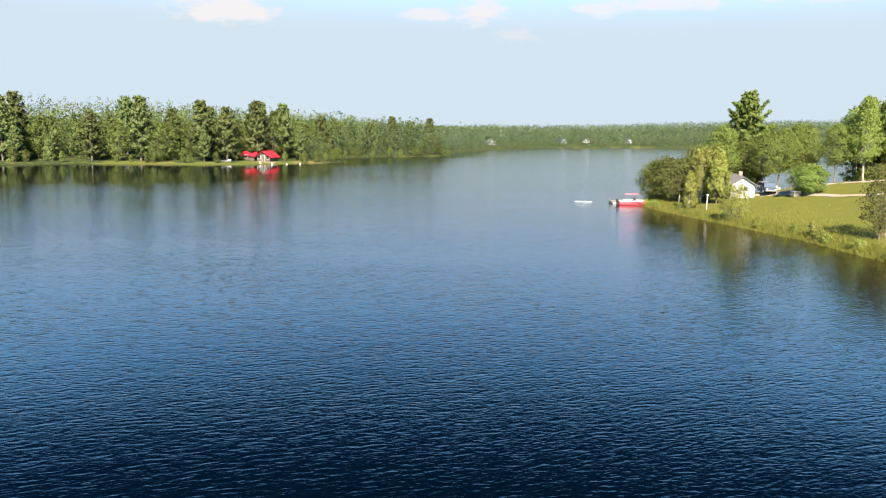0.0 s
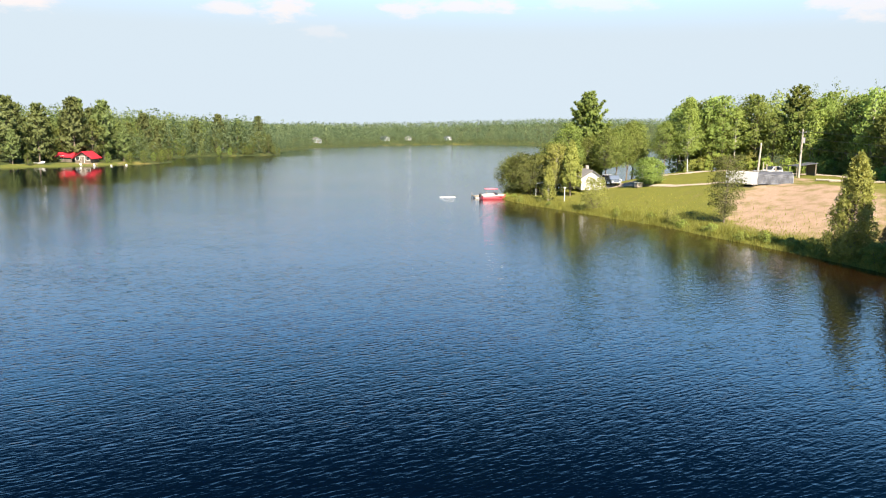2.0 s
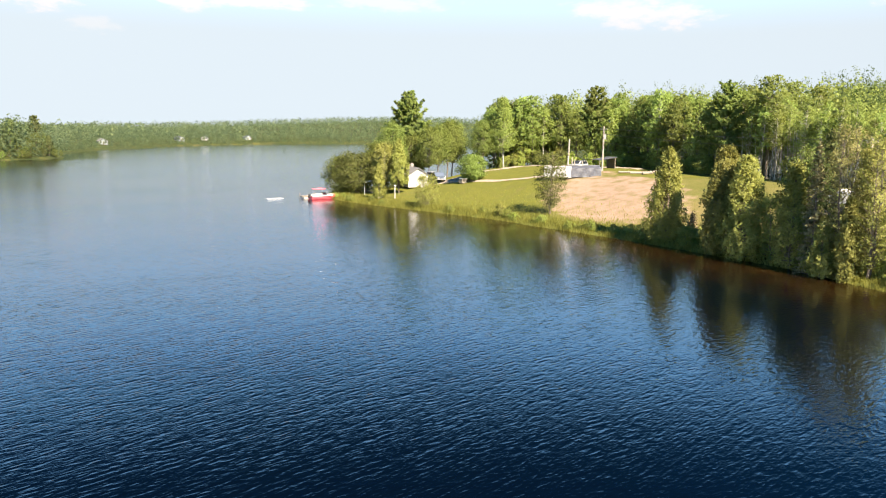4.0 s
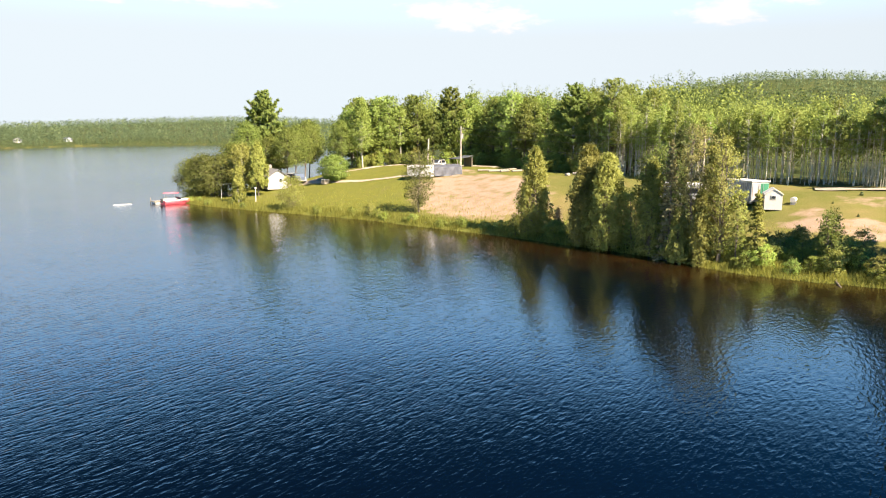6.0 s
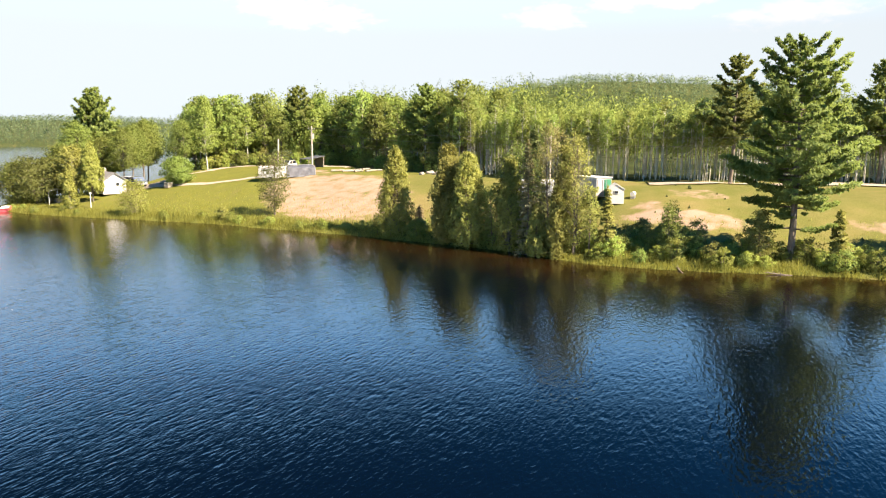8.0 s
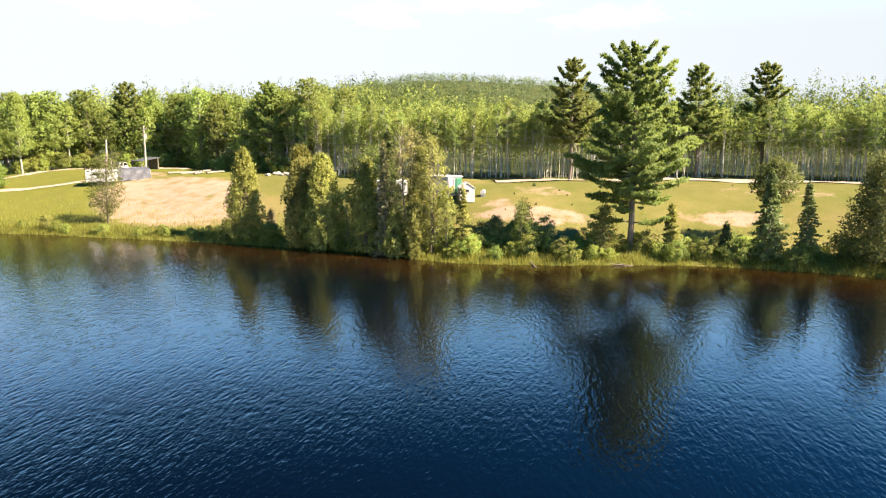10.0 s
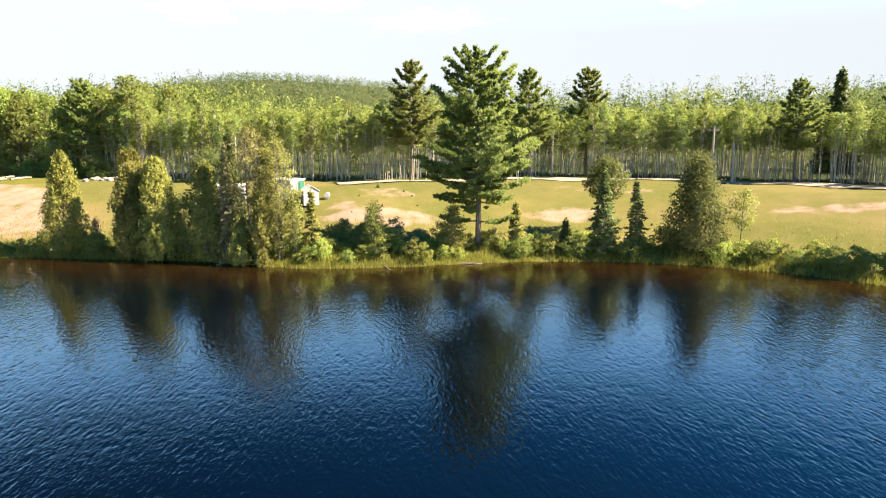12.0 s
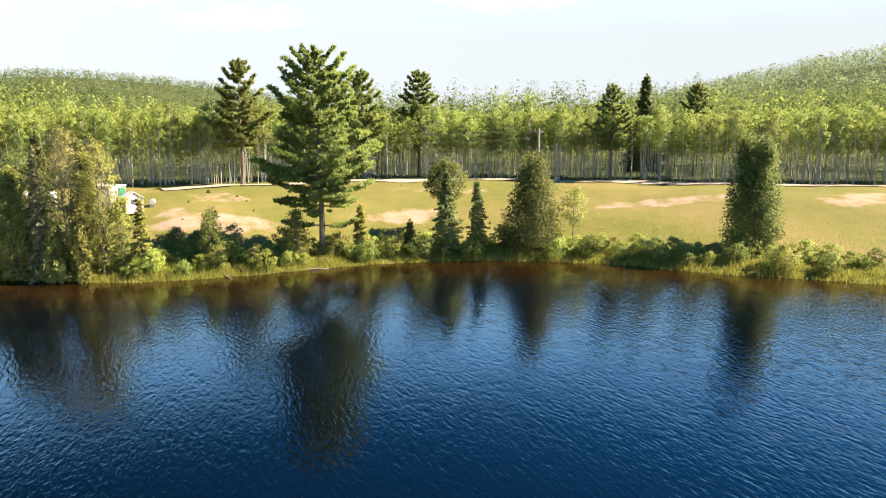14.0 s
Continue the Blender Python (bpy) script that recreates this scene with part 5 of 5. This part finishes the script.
def build_point():
    house("cottage", "small white cottage with a grey shingled roof by the lake", 52.2, 129.4, -12, 3.9, 9.5, 2.35, 3.6, M_WHITE, M_ROOF,
          [("s", 0.5, 1.25, 0.5, 0.6), ("w", -3.2, 0.9, 1.0, 1.1), ("w", -1.4, 0.9, 1.0, 1.1), ("w", 0.4, 0.9, 1.0, 1.1), ("w", 3.6, 0.9, 0.9, 1.0), ("e", 1, 1, 1, 1)], [("w", 2.1, 0.05, 0.85)], chimney=True)
    can = thing("canopy", "white fabric canopy on thin posts beside the cottage", "canopy", 43.4, 129.6, -15)
    part("cover", prism([(-1.5, 2.1), (0, 2.45), (1.5, 2.1), (1.5, 2.0), (0, 2.35), (-1.5, 2.0)], 3.6), M_WHITE, can)
    for sx in (-1.4, 1.4):
        for sy in (-1.6, 1.6):
            part("post", rod((sx, sy, -0.4), (sx, sy, 2.06), 0.04), M_WHITE, can)
    tab = thing("picnic_table", "weathered wooden picnic table under the canopy", "table", 43.4, 129.6, 20)
    part("tabletop", box((0.8, 1.8, 0.05), (0, 0, 0.72)), M_TIMBER, tab)
    for sx in (-0.7, 0.7):
        part("bench", box((0.28, 1.8, 0.05), (sx, 0, 0.43)), M_TIMBER, tab)
    for sy in (-0.7, 0.7):
        part("leg", box((1.5, 0.08, 0.72), (0, sy, 0)), M_TIMBER, tab)
    car("pickup_truck", "blue-grey pickup truck parked beside the cottage", 55.7, 125.0, -104, M_CARBLUE, True)
    car("car", "white car parked beneath the trees by the cottage", 57.4, 129, -80, M_CARWHITE)
    crate = thing("storage_box", "weathered white wooden box under the round tree", "box", 56.6, 117.0, 15)
    part("body", box((1.3, 0.8, 0.8)), M_TIMBER, crate)
    part("lid", box((1.4, 0.9, 0.08), (0, 0, 0.8)), M_WHITE, crate)
    # plain white post with a square cap, no lamp
    post = thing("lamp_post", "white wooden post on the cottage lawn", "post", 42.6, 117.4)
    part("pole", rod((0, 0, -0.2), (0, 0, 2.2), 0.09, 0.07), M_WHITE, post)
    part("cap", box((0.34, 0.34, 0.25), (0, 0, 2.2), 0.05), M_WHITE, post)
    # jetty, boats and the floating board
    jet = thing("jetty", "long pale floating jetty reaching out from the point", "jetty", 33.2, 132.0, 8, z=0.0)
    for i in range(12):
        part("plank", box((0.42, 1.5, 0.06), (-2.8 + i * 0.5, 0, 0.38), 0.01), M_TIMBER, jet)
    for sy in (-0.7, 0.7):
        part("beam", box((6.0, 0.12, 0.16), (-0.05, sy, 0.22)), M_TIMBER, jet)
    for i in range(3):
        part("float", box((1.0, 1.3, 0.42), (-2.3 + i * 2.2, 0, -0.2), 0.08), M_WHITE, jet)
    for i in (-2.9, 0.2, 2.8):
        part("post", rod((i, 0.8, -1.2), (i, 0.8, 1.0), 0.06), M_TIMBER, jet)
    pb = thing("pedal_boat", "red-topped pedal boat moored at the jetty", "boat", 34.8, 134.6, 10, z=0.0)
    part("hull", prism([(-1.4, 0.0), (-1.2, -0.15), (1.2, -0.15), (1.5, 0.1), (1.3, 0.45), (-1.3, 0.5)], 1.4, bevel=0.06), M_WHITE, pb)
    part("canopy", prism([(-1.2, 1.35), (1.2, 1.35), (1.1, 1.5), (-1.1, 1.5)], 1.4, bevel=0.03), M_PINK, pb)
    for sx in (-1, 1):
        part("post", rod((sx, 0.5, 0.4), (sx, 0.5, 1.4), 0.03), M_STEEL, pb)
    boat = thing("motor_boat", "red and white motor boat moored by the bank", "boat", 33.4, 129.0, 6, z=0.0)
    hull, rings = bmesh.new(), []
    for k in range(9):
        f = k / 8
        half = 0.98 * (1 - f ** 3.2) + 0.02
        low, top = -0.25 + 0.3 * f ** 3, 0.62 + 0.3 * f * f
        rings.append([hull.verts.new((-2.5 + 5.2 * f, s * half * q, z)) for s, q, z in ((-1, 1, top), (-1, 0.92, 0.25 + 0.1 * f), (-1, 0.5, low), (1, 0.5, low), (1, 0.92, 0.25 + 0.1 * f), (1, 1, top))])
    for a, b in zip(rings[:-1], rings[1:]):
        for j in range(5):
            hull.faces.new((a[j], b[j], b[j + 1], a[j + 1]))
    hull.faces.new(rings[0])
    bmesh.ops.recalc_face_normals(hull, faces=hull.faces)
    part("hull", hull, M_HULL, boat)
    part("deck", prism([(0.5, 0.66), (2.1, 0.84), (2.1, 0.88), (0.5, 0.74)], 1.3), M_WHITE, boat)
    for sy in (-0.93, 0.93):
        part("gunwale", box((4.2, 0.14, 0.2), (-0.45, sy, 0.56), 0.04), M_WHITE, boat)
    part("windscreen", prism([(0.6, 0.75), (0.2, 1.2), (0.25, 1.22), (0.68, 0.75)], 1.5), M_GLASS, boat)
    for sx in (-0.3, -1.5):
        part("seat", box((0.5, 1.5, 0.45), (sx, 0, 0.15), 0.06), M_WHITE, boat)
    part("outboard_motor", box((0.4, 0.36, 0.75), (-2.65, 0, 0.3), 0.08), M_TYRE, boat)
    bd = thing("paddle_board", "white paddle board floating on the lake", "paddle board", 25.6, 133.0, 3, z=0.0)
    part("deck", prism([(-1.6, 0.0), (-1.3, -0.06), (1.3, -0.06), (1.6, 0.02), (1.3, 0.07), (-1.3, 0.07)], 0.7, bevel=0.02), M_WHITE, bd)
    part("fin", box((0.2, 0.03, 0.2), (-1.4, 0, -0.25)), M_TYRE, bd)


build_point()


def build_lot():
    tr = thing("cargo_trailer", "white enclosed cargo trailer parked on the sandy lot", "trailer", 64.6, 99.4, 30)
    part("body", box((2.2, 4.2, 1.9), (0, 0, 0.45), 0.08), M_WHITE, tr)
    part("door", box((1.9, 0.05, 1.7), (0, -2.12, 0.52), 0.02), M_WHITE, tr)
    part("bumper", box((2.1, 0.12, 0.14), (0, -2.18, 0.36), 0.02), M_STEEL, tr)
    for sx in (-1.08, 1.08):
        part("wheel", rod((sx - 0.1, 0, 0.34), (sx + 0.1, 0, 0.34), 0.34, sides=16), M_TYRE, tr)
    part("drawbar", box((0.12, 1.2, 0.1), (0, 2.6, 0.42)), M_STEEL, tr)
    tarp = thing("tarp_shelter", "long grey tarpaulin shelter sagging over its frame", "shelter", 69.3, 98.4, -18)
    bm = prism([(-1.35, 0), (1.35, 0), (1.3, 1.55), (0.5, 1.95), (-0.5, 1.95), (-1.3, 1.6)], 5.6)
    bmesh.ops.rotate(bm, verts=bm.verts, matrix=Matrix.Rotation(radians(90), 3, "Z"))
    bmesh.ops.subdivide_edges(bm, edges=bm.edges[:], cuts=5, use_grid_fill=True)
    for v in bm.verts:
        v.co += Vector((0, 1, 0.3)) * 0.09 * math.sin(v.co.x * 3.4 + v.co.z * 2) + Vector((0, 0, -0.08 * math.cos(v.co.x * 2.2) ** 2 if v.co.z > 1.2 else 0))
    part("cover", bm, M_TARP, tarp)
    # sunward end and top in the lighter copy, their sunlight painted in
    part("end_flap", prism([(-1.3, 0.0), (1.3, 0.0), (1.25, 1.5), (0.45, 1.9), (-0.45, 1.9), (-1.25, 1.5)], 0.08, (0, 0, 0)), M_TARP_SUNLIT, tarp).matrix_basis = Matrix.Translation((2.88, 0, 0)) @ Matrix.Rotation(radians(90), 4, "Z")
    part("roof_sheet", box((5.9, 1.2, 0.05), (0, 0, 1.97), 0.01, (0, 0.8, 0)), M_TARP_SUNLIT, tarp)
    car("suv", "white estate car parked at the back of the lot", 81.3, 113.5, 200, M_CARWHITE)
    sh = thing("lean_to", "grey-roofed lean-to shed at the wood's edge", "shed", 86.0, 111.4, -10)
    part("roof", prism([(-2.0, 1.7), (2.0, 2.3), (2.0, 2.4), (-2.0, 1.8)], 3.2), M_TARP, sh)
    part("wall", box((0.08, 3.0, 2.0), (1.8, 0, 0)), M_DARKWALL, sh)
    for sx in (-1.8, 1.7):
        for sy in (-1.4, 1.4):
            part("post", rod((sx, sy, -0.1), (sx, sy, 1.72 if sx < 0 else 2.26), 0.07), M_TIMBER, sh)
    for i, (x, y, t) in enumerate(((77.5, 111, 4), (79, 112, -6), (79.7, 110.5, 3))):
        gp = thing("gate_post", "short pale wooden post beside the lot", "post", x, y, t, "posts beside the lot")
        part("shaft", rod((0, 0, -0.2), (0, 0, 2.4 - 0.3 * i), 0.12, 0.1), M_POLE, gp)
        part("top", rod((0, 0, 2.38 - 0.3 * i), (0, 0, 2.45 - 0.3 * i), 0.13, 0.06), M_POLE, gp)
    r = rg(120)
    for i in range(9):
        lg = thing("log", "grey weathered log lying on the sandy lot", "log", 77 + r.uniform(0, 8), 95 + r.uniform(-2.5, 2.5), r.uniform(-40, 40), "logs on the lot")
        part("stem", rod((-1.3, 0, 0.16), (1.3, 0, 0.18), 0.19, 0.14), M_TIMBER, lg)
        part("stub", rod((0.3, 0, 0.2), (0.6, 0.25, 0.42), 0.06, 0.04), M_TIMBER, lg)
    for i in range(16):
        st = new("boulder", None)
        bm = bmesh.new()
        bmesh.ops.create_icosphere(bm, subdivisions=2, radius=0.5)
        for v in bm.verts:
            v.co *= 1 + 0.35 * noise.noise(v.co * 2.1 + Vector((i * 3.1, 0, 0)))
            v.co.z *= 0.65
        me = bpy.data.meshes.new("boulder")
        bm.to_mesh(me)
        bm.free()
        bpy.data.objects.remove(st)
        ob = link("boulder", me, M_STONE)
        x, y = 79 + r.uniform(0, 4.5), 77 + r.uniform(-2.5, 2.5)
        ob.matrix_basis = at(x, y, r.uniform(0, 6), r.uniform(0.5, 1.3), -0.12)
        tagged(ob, "pale field stone in a heap beside the road", "boulder", "stone heap")


build_lot()


def build_sheds():
    c = thing("storage_container", "white ribbed steel storage container with green doors", "container", 68.8, 43.4, -28)
    part("body", box((2.4, 4.6, 2.35), (0, 0, 0.12), 0.03), M_WHITE, c)
    part("roof", box((2.6, 4.8, 0.16), (0, 0, 2.47), 0.03), M_WHITE, c)
    for i in range(14):
        part("rib", box((0.08, 0.16, 2.2), (-1.22, -2.1 + i * 0.32, 0.18), 0.02), M_GREEN if i > 11 else M_RIB, c)
    for sx in (-0.57, 0.57):
        d = part("door", box((1.08, 0.07, 2.15), (sx, -2.33, 0.2), 0.02), M_GREEN if sx > 0 else M_RIB, c)
        part("lock_rod", rod((sx * 0.5, -2.4, 0.25), (sx * 0.5, -2.4, 2.3), 0.03), M_STEEL, d)
    for sx in (-1, 1):
        part("skid", box((0.2, 4.4, 0.22), (sx, 0, -0.1)), M_TIMBER, c)
    s = house("garden_shed", "small white garden shed with one dark side", 66.9, 39.5, -62, 1.9, 2.2, 1.75, 2.35, M_WHITE, M_WHITE, [("s", 0, 1.2, 0.4, 0.3)], (), 0.08, 0.05, "", "shed")
    # thin dark sheet over one white side wall
    part("dark_side", box((0.05, 2.1, 1.66), (-0.965, 0, 0.04), 0.01), M_DARKWALL, s, "dark side wall")
    g = thing("gas_tank", "small white tank on legs beside the shed", "tank", 68.6, 37.8, 10)
    part("vessel", rod((-0.5, 0, 0.55), (0.5, 0, 0.55), 0.3, sides=16), M_WHITE, g)
    for sx in (-0.35, 0.35):
        part("leg", box((0.08, 0.5, 0.34), (sx, 0, -0.04)), M_STEEL, g)
    v = thing("camper", "white travel trailer behind the bank trees", "caravan", 66.3, 50.6, 20)
    part("body", box((2.3, 5.4, 2.1), (0, 0, 0.5), 0.18), M_WHITE, v)
    for i, y in enumerate((-1.6, 0.2, 1.8)):
        w = part("window", box((0.06, 0.95, 0.65), (-1.16, y, 1.4), 0.03), M_STEEL, v)
        part("pane", box((0.05, 0.85, 0.55), (-1.175, y, 1.45), 0.02), M_GLASS, w)
    part("stripe", box((0.04, 5.0, 0.14), (-1.16, 0, 1.05), 0.01), M_BLUEGREY, v)
    for sx in (-1.05, 1.05):
        part("wheel", rod((sx - 0.1, -0.3, 0.33), (sx + 0.1, -0.3, 0.33), 0.35, sides=16), M_TYRE, v)
    part("drawbar", box((0.1, 1.2, 0.1), (0, 3.2, 0.5)), M_STEEL, v)
    part("jack", rod((0, 3.6, -0.1), (0, 3.6, 0.55), 0.05), M_STEEL, v)


build_sheds()


def utility_pole(x, y, tall, lean=0.0, can=False, arm=True, label="weathered wooden utility pole beside the road"):
    p = thing("utility_pole", label, "utility pole", x, y, 12, "utility poles")
    part("shaft", rod((0, 0, -0.5), (lean, 0, tall), 0.2, 0.14, 12), M_POLE, p)
    if arm:
        part("crossarm", box((0.1, 1.5, 0.12), (lean, 0, tall - 0.6), 0.02), M_POLE, p)
        for sy in (-0.65, 0.0, 0.65):
            part("insulator", rod((lean, sy, tall - 0.48), (lean, sy, tall - 0.26), 0.05, 0.03), M_STEEL, p)
    if can:
        part("transformer", rod((0.4, 0, tall - 2.4), (0.4, 0, tall - 1.4), 0.27, sides=16), M_STEEL, p)
    return Vector((x, y, h(x, y) + tall))


def wire(a, b, sag, drop):
    cu = bpy.data.curves.new("wire", "CURVE")
    cu.dimensions, cu.bevel_depth, cu.bevel_resolution = "3D", 0.022, 1
    sp = cu.splines.new("POLY")
    sp.points.add(16)
    for i in range(17):
        f = i / 16
        p = a.lerp(b, f)
        sp.points[i].co = (p.x, p.y, p.z - drop - 4 * sag * f * (1 - f), 1)
    cu.materials.append(M_WIRE)
    tagged(new("power_line", cu), "thin dark power line sagging between poles", "power line", "power lines")


def build_lines():
    a = utility_pole(82, 107.4, 8.4, 0.0, True)
    utility_pole(76, 110.5, 5.9, 0.35, False, False, "bare leaning wooden pole beside the lot")
    b = utility_pole(78.6, 54.5, 6.6)
    c = utility_pole(91.5, -13.4, 8.2, 0.0)
    utility_pole(92.8, -16.6, 5.9, 0.1, False, False, "shorter bare wooden pole beside the road")
    d = utility_pole(66, -84, 8.4)
    for p, q in ((a, b), (b, c), (c, d)):
        for drop, sag in ((0.3, 0.5), (1.4, 0.6), (3.0, 0.7)):
            wire(p, q, sag, drop)


build_lines()


def build_far_shore():
    house("lake_cabin", "log cabin with a bright red metal roof above the beach", -60.5, 249.0, -12, 4.6, 6.2, 1.9, 3.5, M_DARKWALL, M_RED,
          [("s", -1.6, 0.9, 1.1, 1.1), ("s", 1.6, 0.9, 1.1, 1.1), ("w", 1, 0.9, 1.1, 1.1)], [("s", 0, 0.05, 0.9)], 0.8)
    house("lake_cabin", "low brown annex with a red metal roof", -66.1, 249.0, 75, 3.6, 4.4, 1.8, 2.8, M_DARKWALL, M_RED, [("e", 0.8, 0.9, 1.0, 1.0), ("w", 0.8, 0.9, 1.0, 1.0), ("s", 0.8, 0.9, 1.0, 1.0)], (), 0.6)
    bt = thing("rowing_boat", "white rowing boat drawn up beside the reeds", "boat", -71.5, 238.5, 70)
    part("hull", prism([(-1.8, 0.5), (-1.4, 0.05), (1.5, 0.05), (2.2, 0.65), (2.0, 0.65), (1.4, 0.3), (-1.5, 0.3), (-1.7, 0.5)], 1.3, bevel=0.04), M_WHITE, bt)
    part("thwart", box((0.25, 1.2, 0.05), (0, 0, 0.4)), M_TIMBER, bt)
    r = rg(130)
    for i, (x, y) in enumerate(((-60, 237.5), (-56.5, 239), (-52, 240.5), (-48.5, 245))):
        ch = thing("lawn_chair", "pale lawn chair on the cabin beach", "chair", x, y, r.uniform(150, 210), "lawn chairs on the beach")
        part("seat", box((0.55, 0.5, 0.06), (0, 0, 0.38)), M_WHITE, ch)
        part("backrest", box((0.55, 0.06, 0.65), (0, 0.27, 0.4), 0.02, (-12, 0, 0)), M_WHITE, ch)
        for sx in (-0.23, 0.23):
            for sy in (-0.2, 0.2):
                part("leg", box((0.05, 0.05, 0.4), (sx, sy, -0.02), 0.01), M_WHITE, ch)
    far = [(-4, 404, 30, M_WHITE, M_ROOF), (-24, 356, 15, M_BLUEGREY, M_ROOF), (32, 516, 10, M_BLUEGREY, M_ROOF), (98, 618, 20, M_BLUEGREY, M_TARP), (124, 646, -20, M_WHITE, M_ROOF), (170, 682, 5, M_BLUEGREY, M_TARP)]
    for x, y, t, w, ro in far:
        house("shore_house", "small pale house among trees on the far shore", x, y, t, 5.0, 7, 2.3, 3.8, w, ro, [("s", -1.6, 0.9, 1.2, 1.2), ("s", 1.6, 0.9, 1.2, 1.2), ("w", 0, 0.9, 1.4, 1.2)], [("s", 0, 0.05, 0.9)], 0.4, 0.3, "houses on the far shore")
    r = rg(131)
    for i, (x, y, t) in enumerate(((46.9, 25.0, 30), (46.9, 42.0, 70), (50.2, 17.2, 110))):
        d = thing("driftwood", "grey dead branch lying at the water's edge", "driftwood", x, y, t, "driftwood along the bank", z=0.0)
        part("stem", rod((-1.2, 0, -0.05), (1.1, 0.1, 0.16), 0.09, 0.04), M_BARK, d)
        for k in range(3):
            part("twig", rod((-0.3 + k * 0.45, 0.03, 0.06), (0.1 + k * 0.45, r.uniform(-0.5, 0.5), 0.35), 0.03, 0.01, 6), M_BARK, d)


build_far_shore()
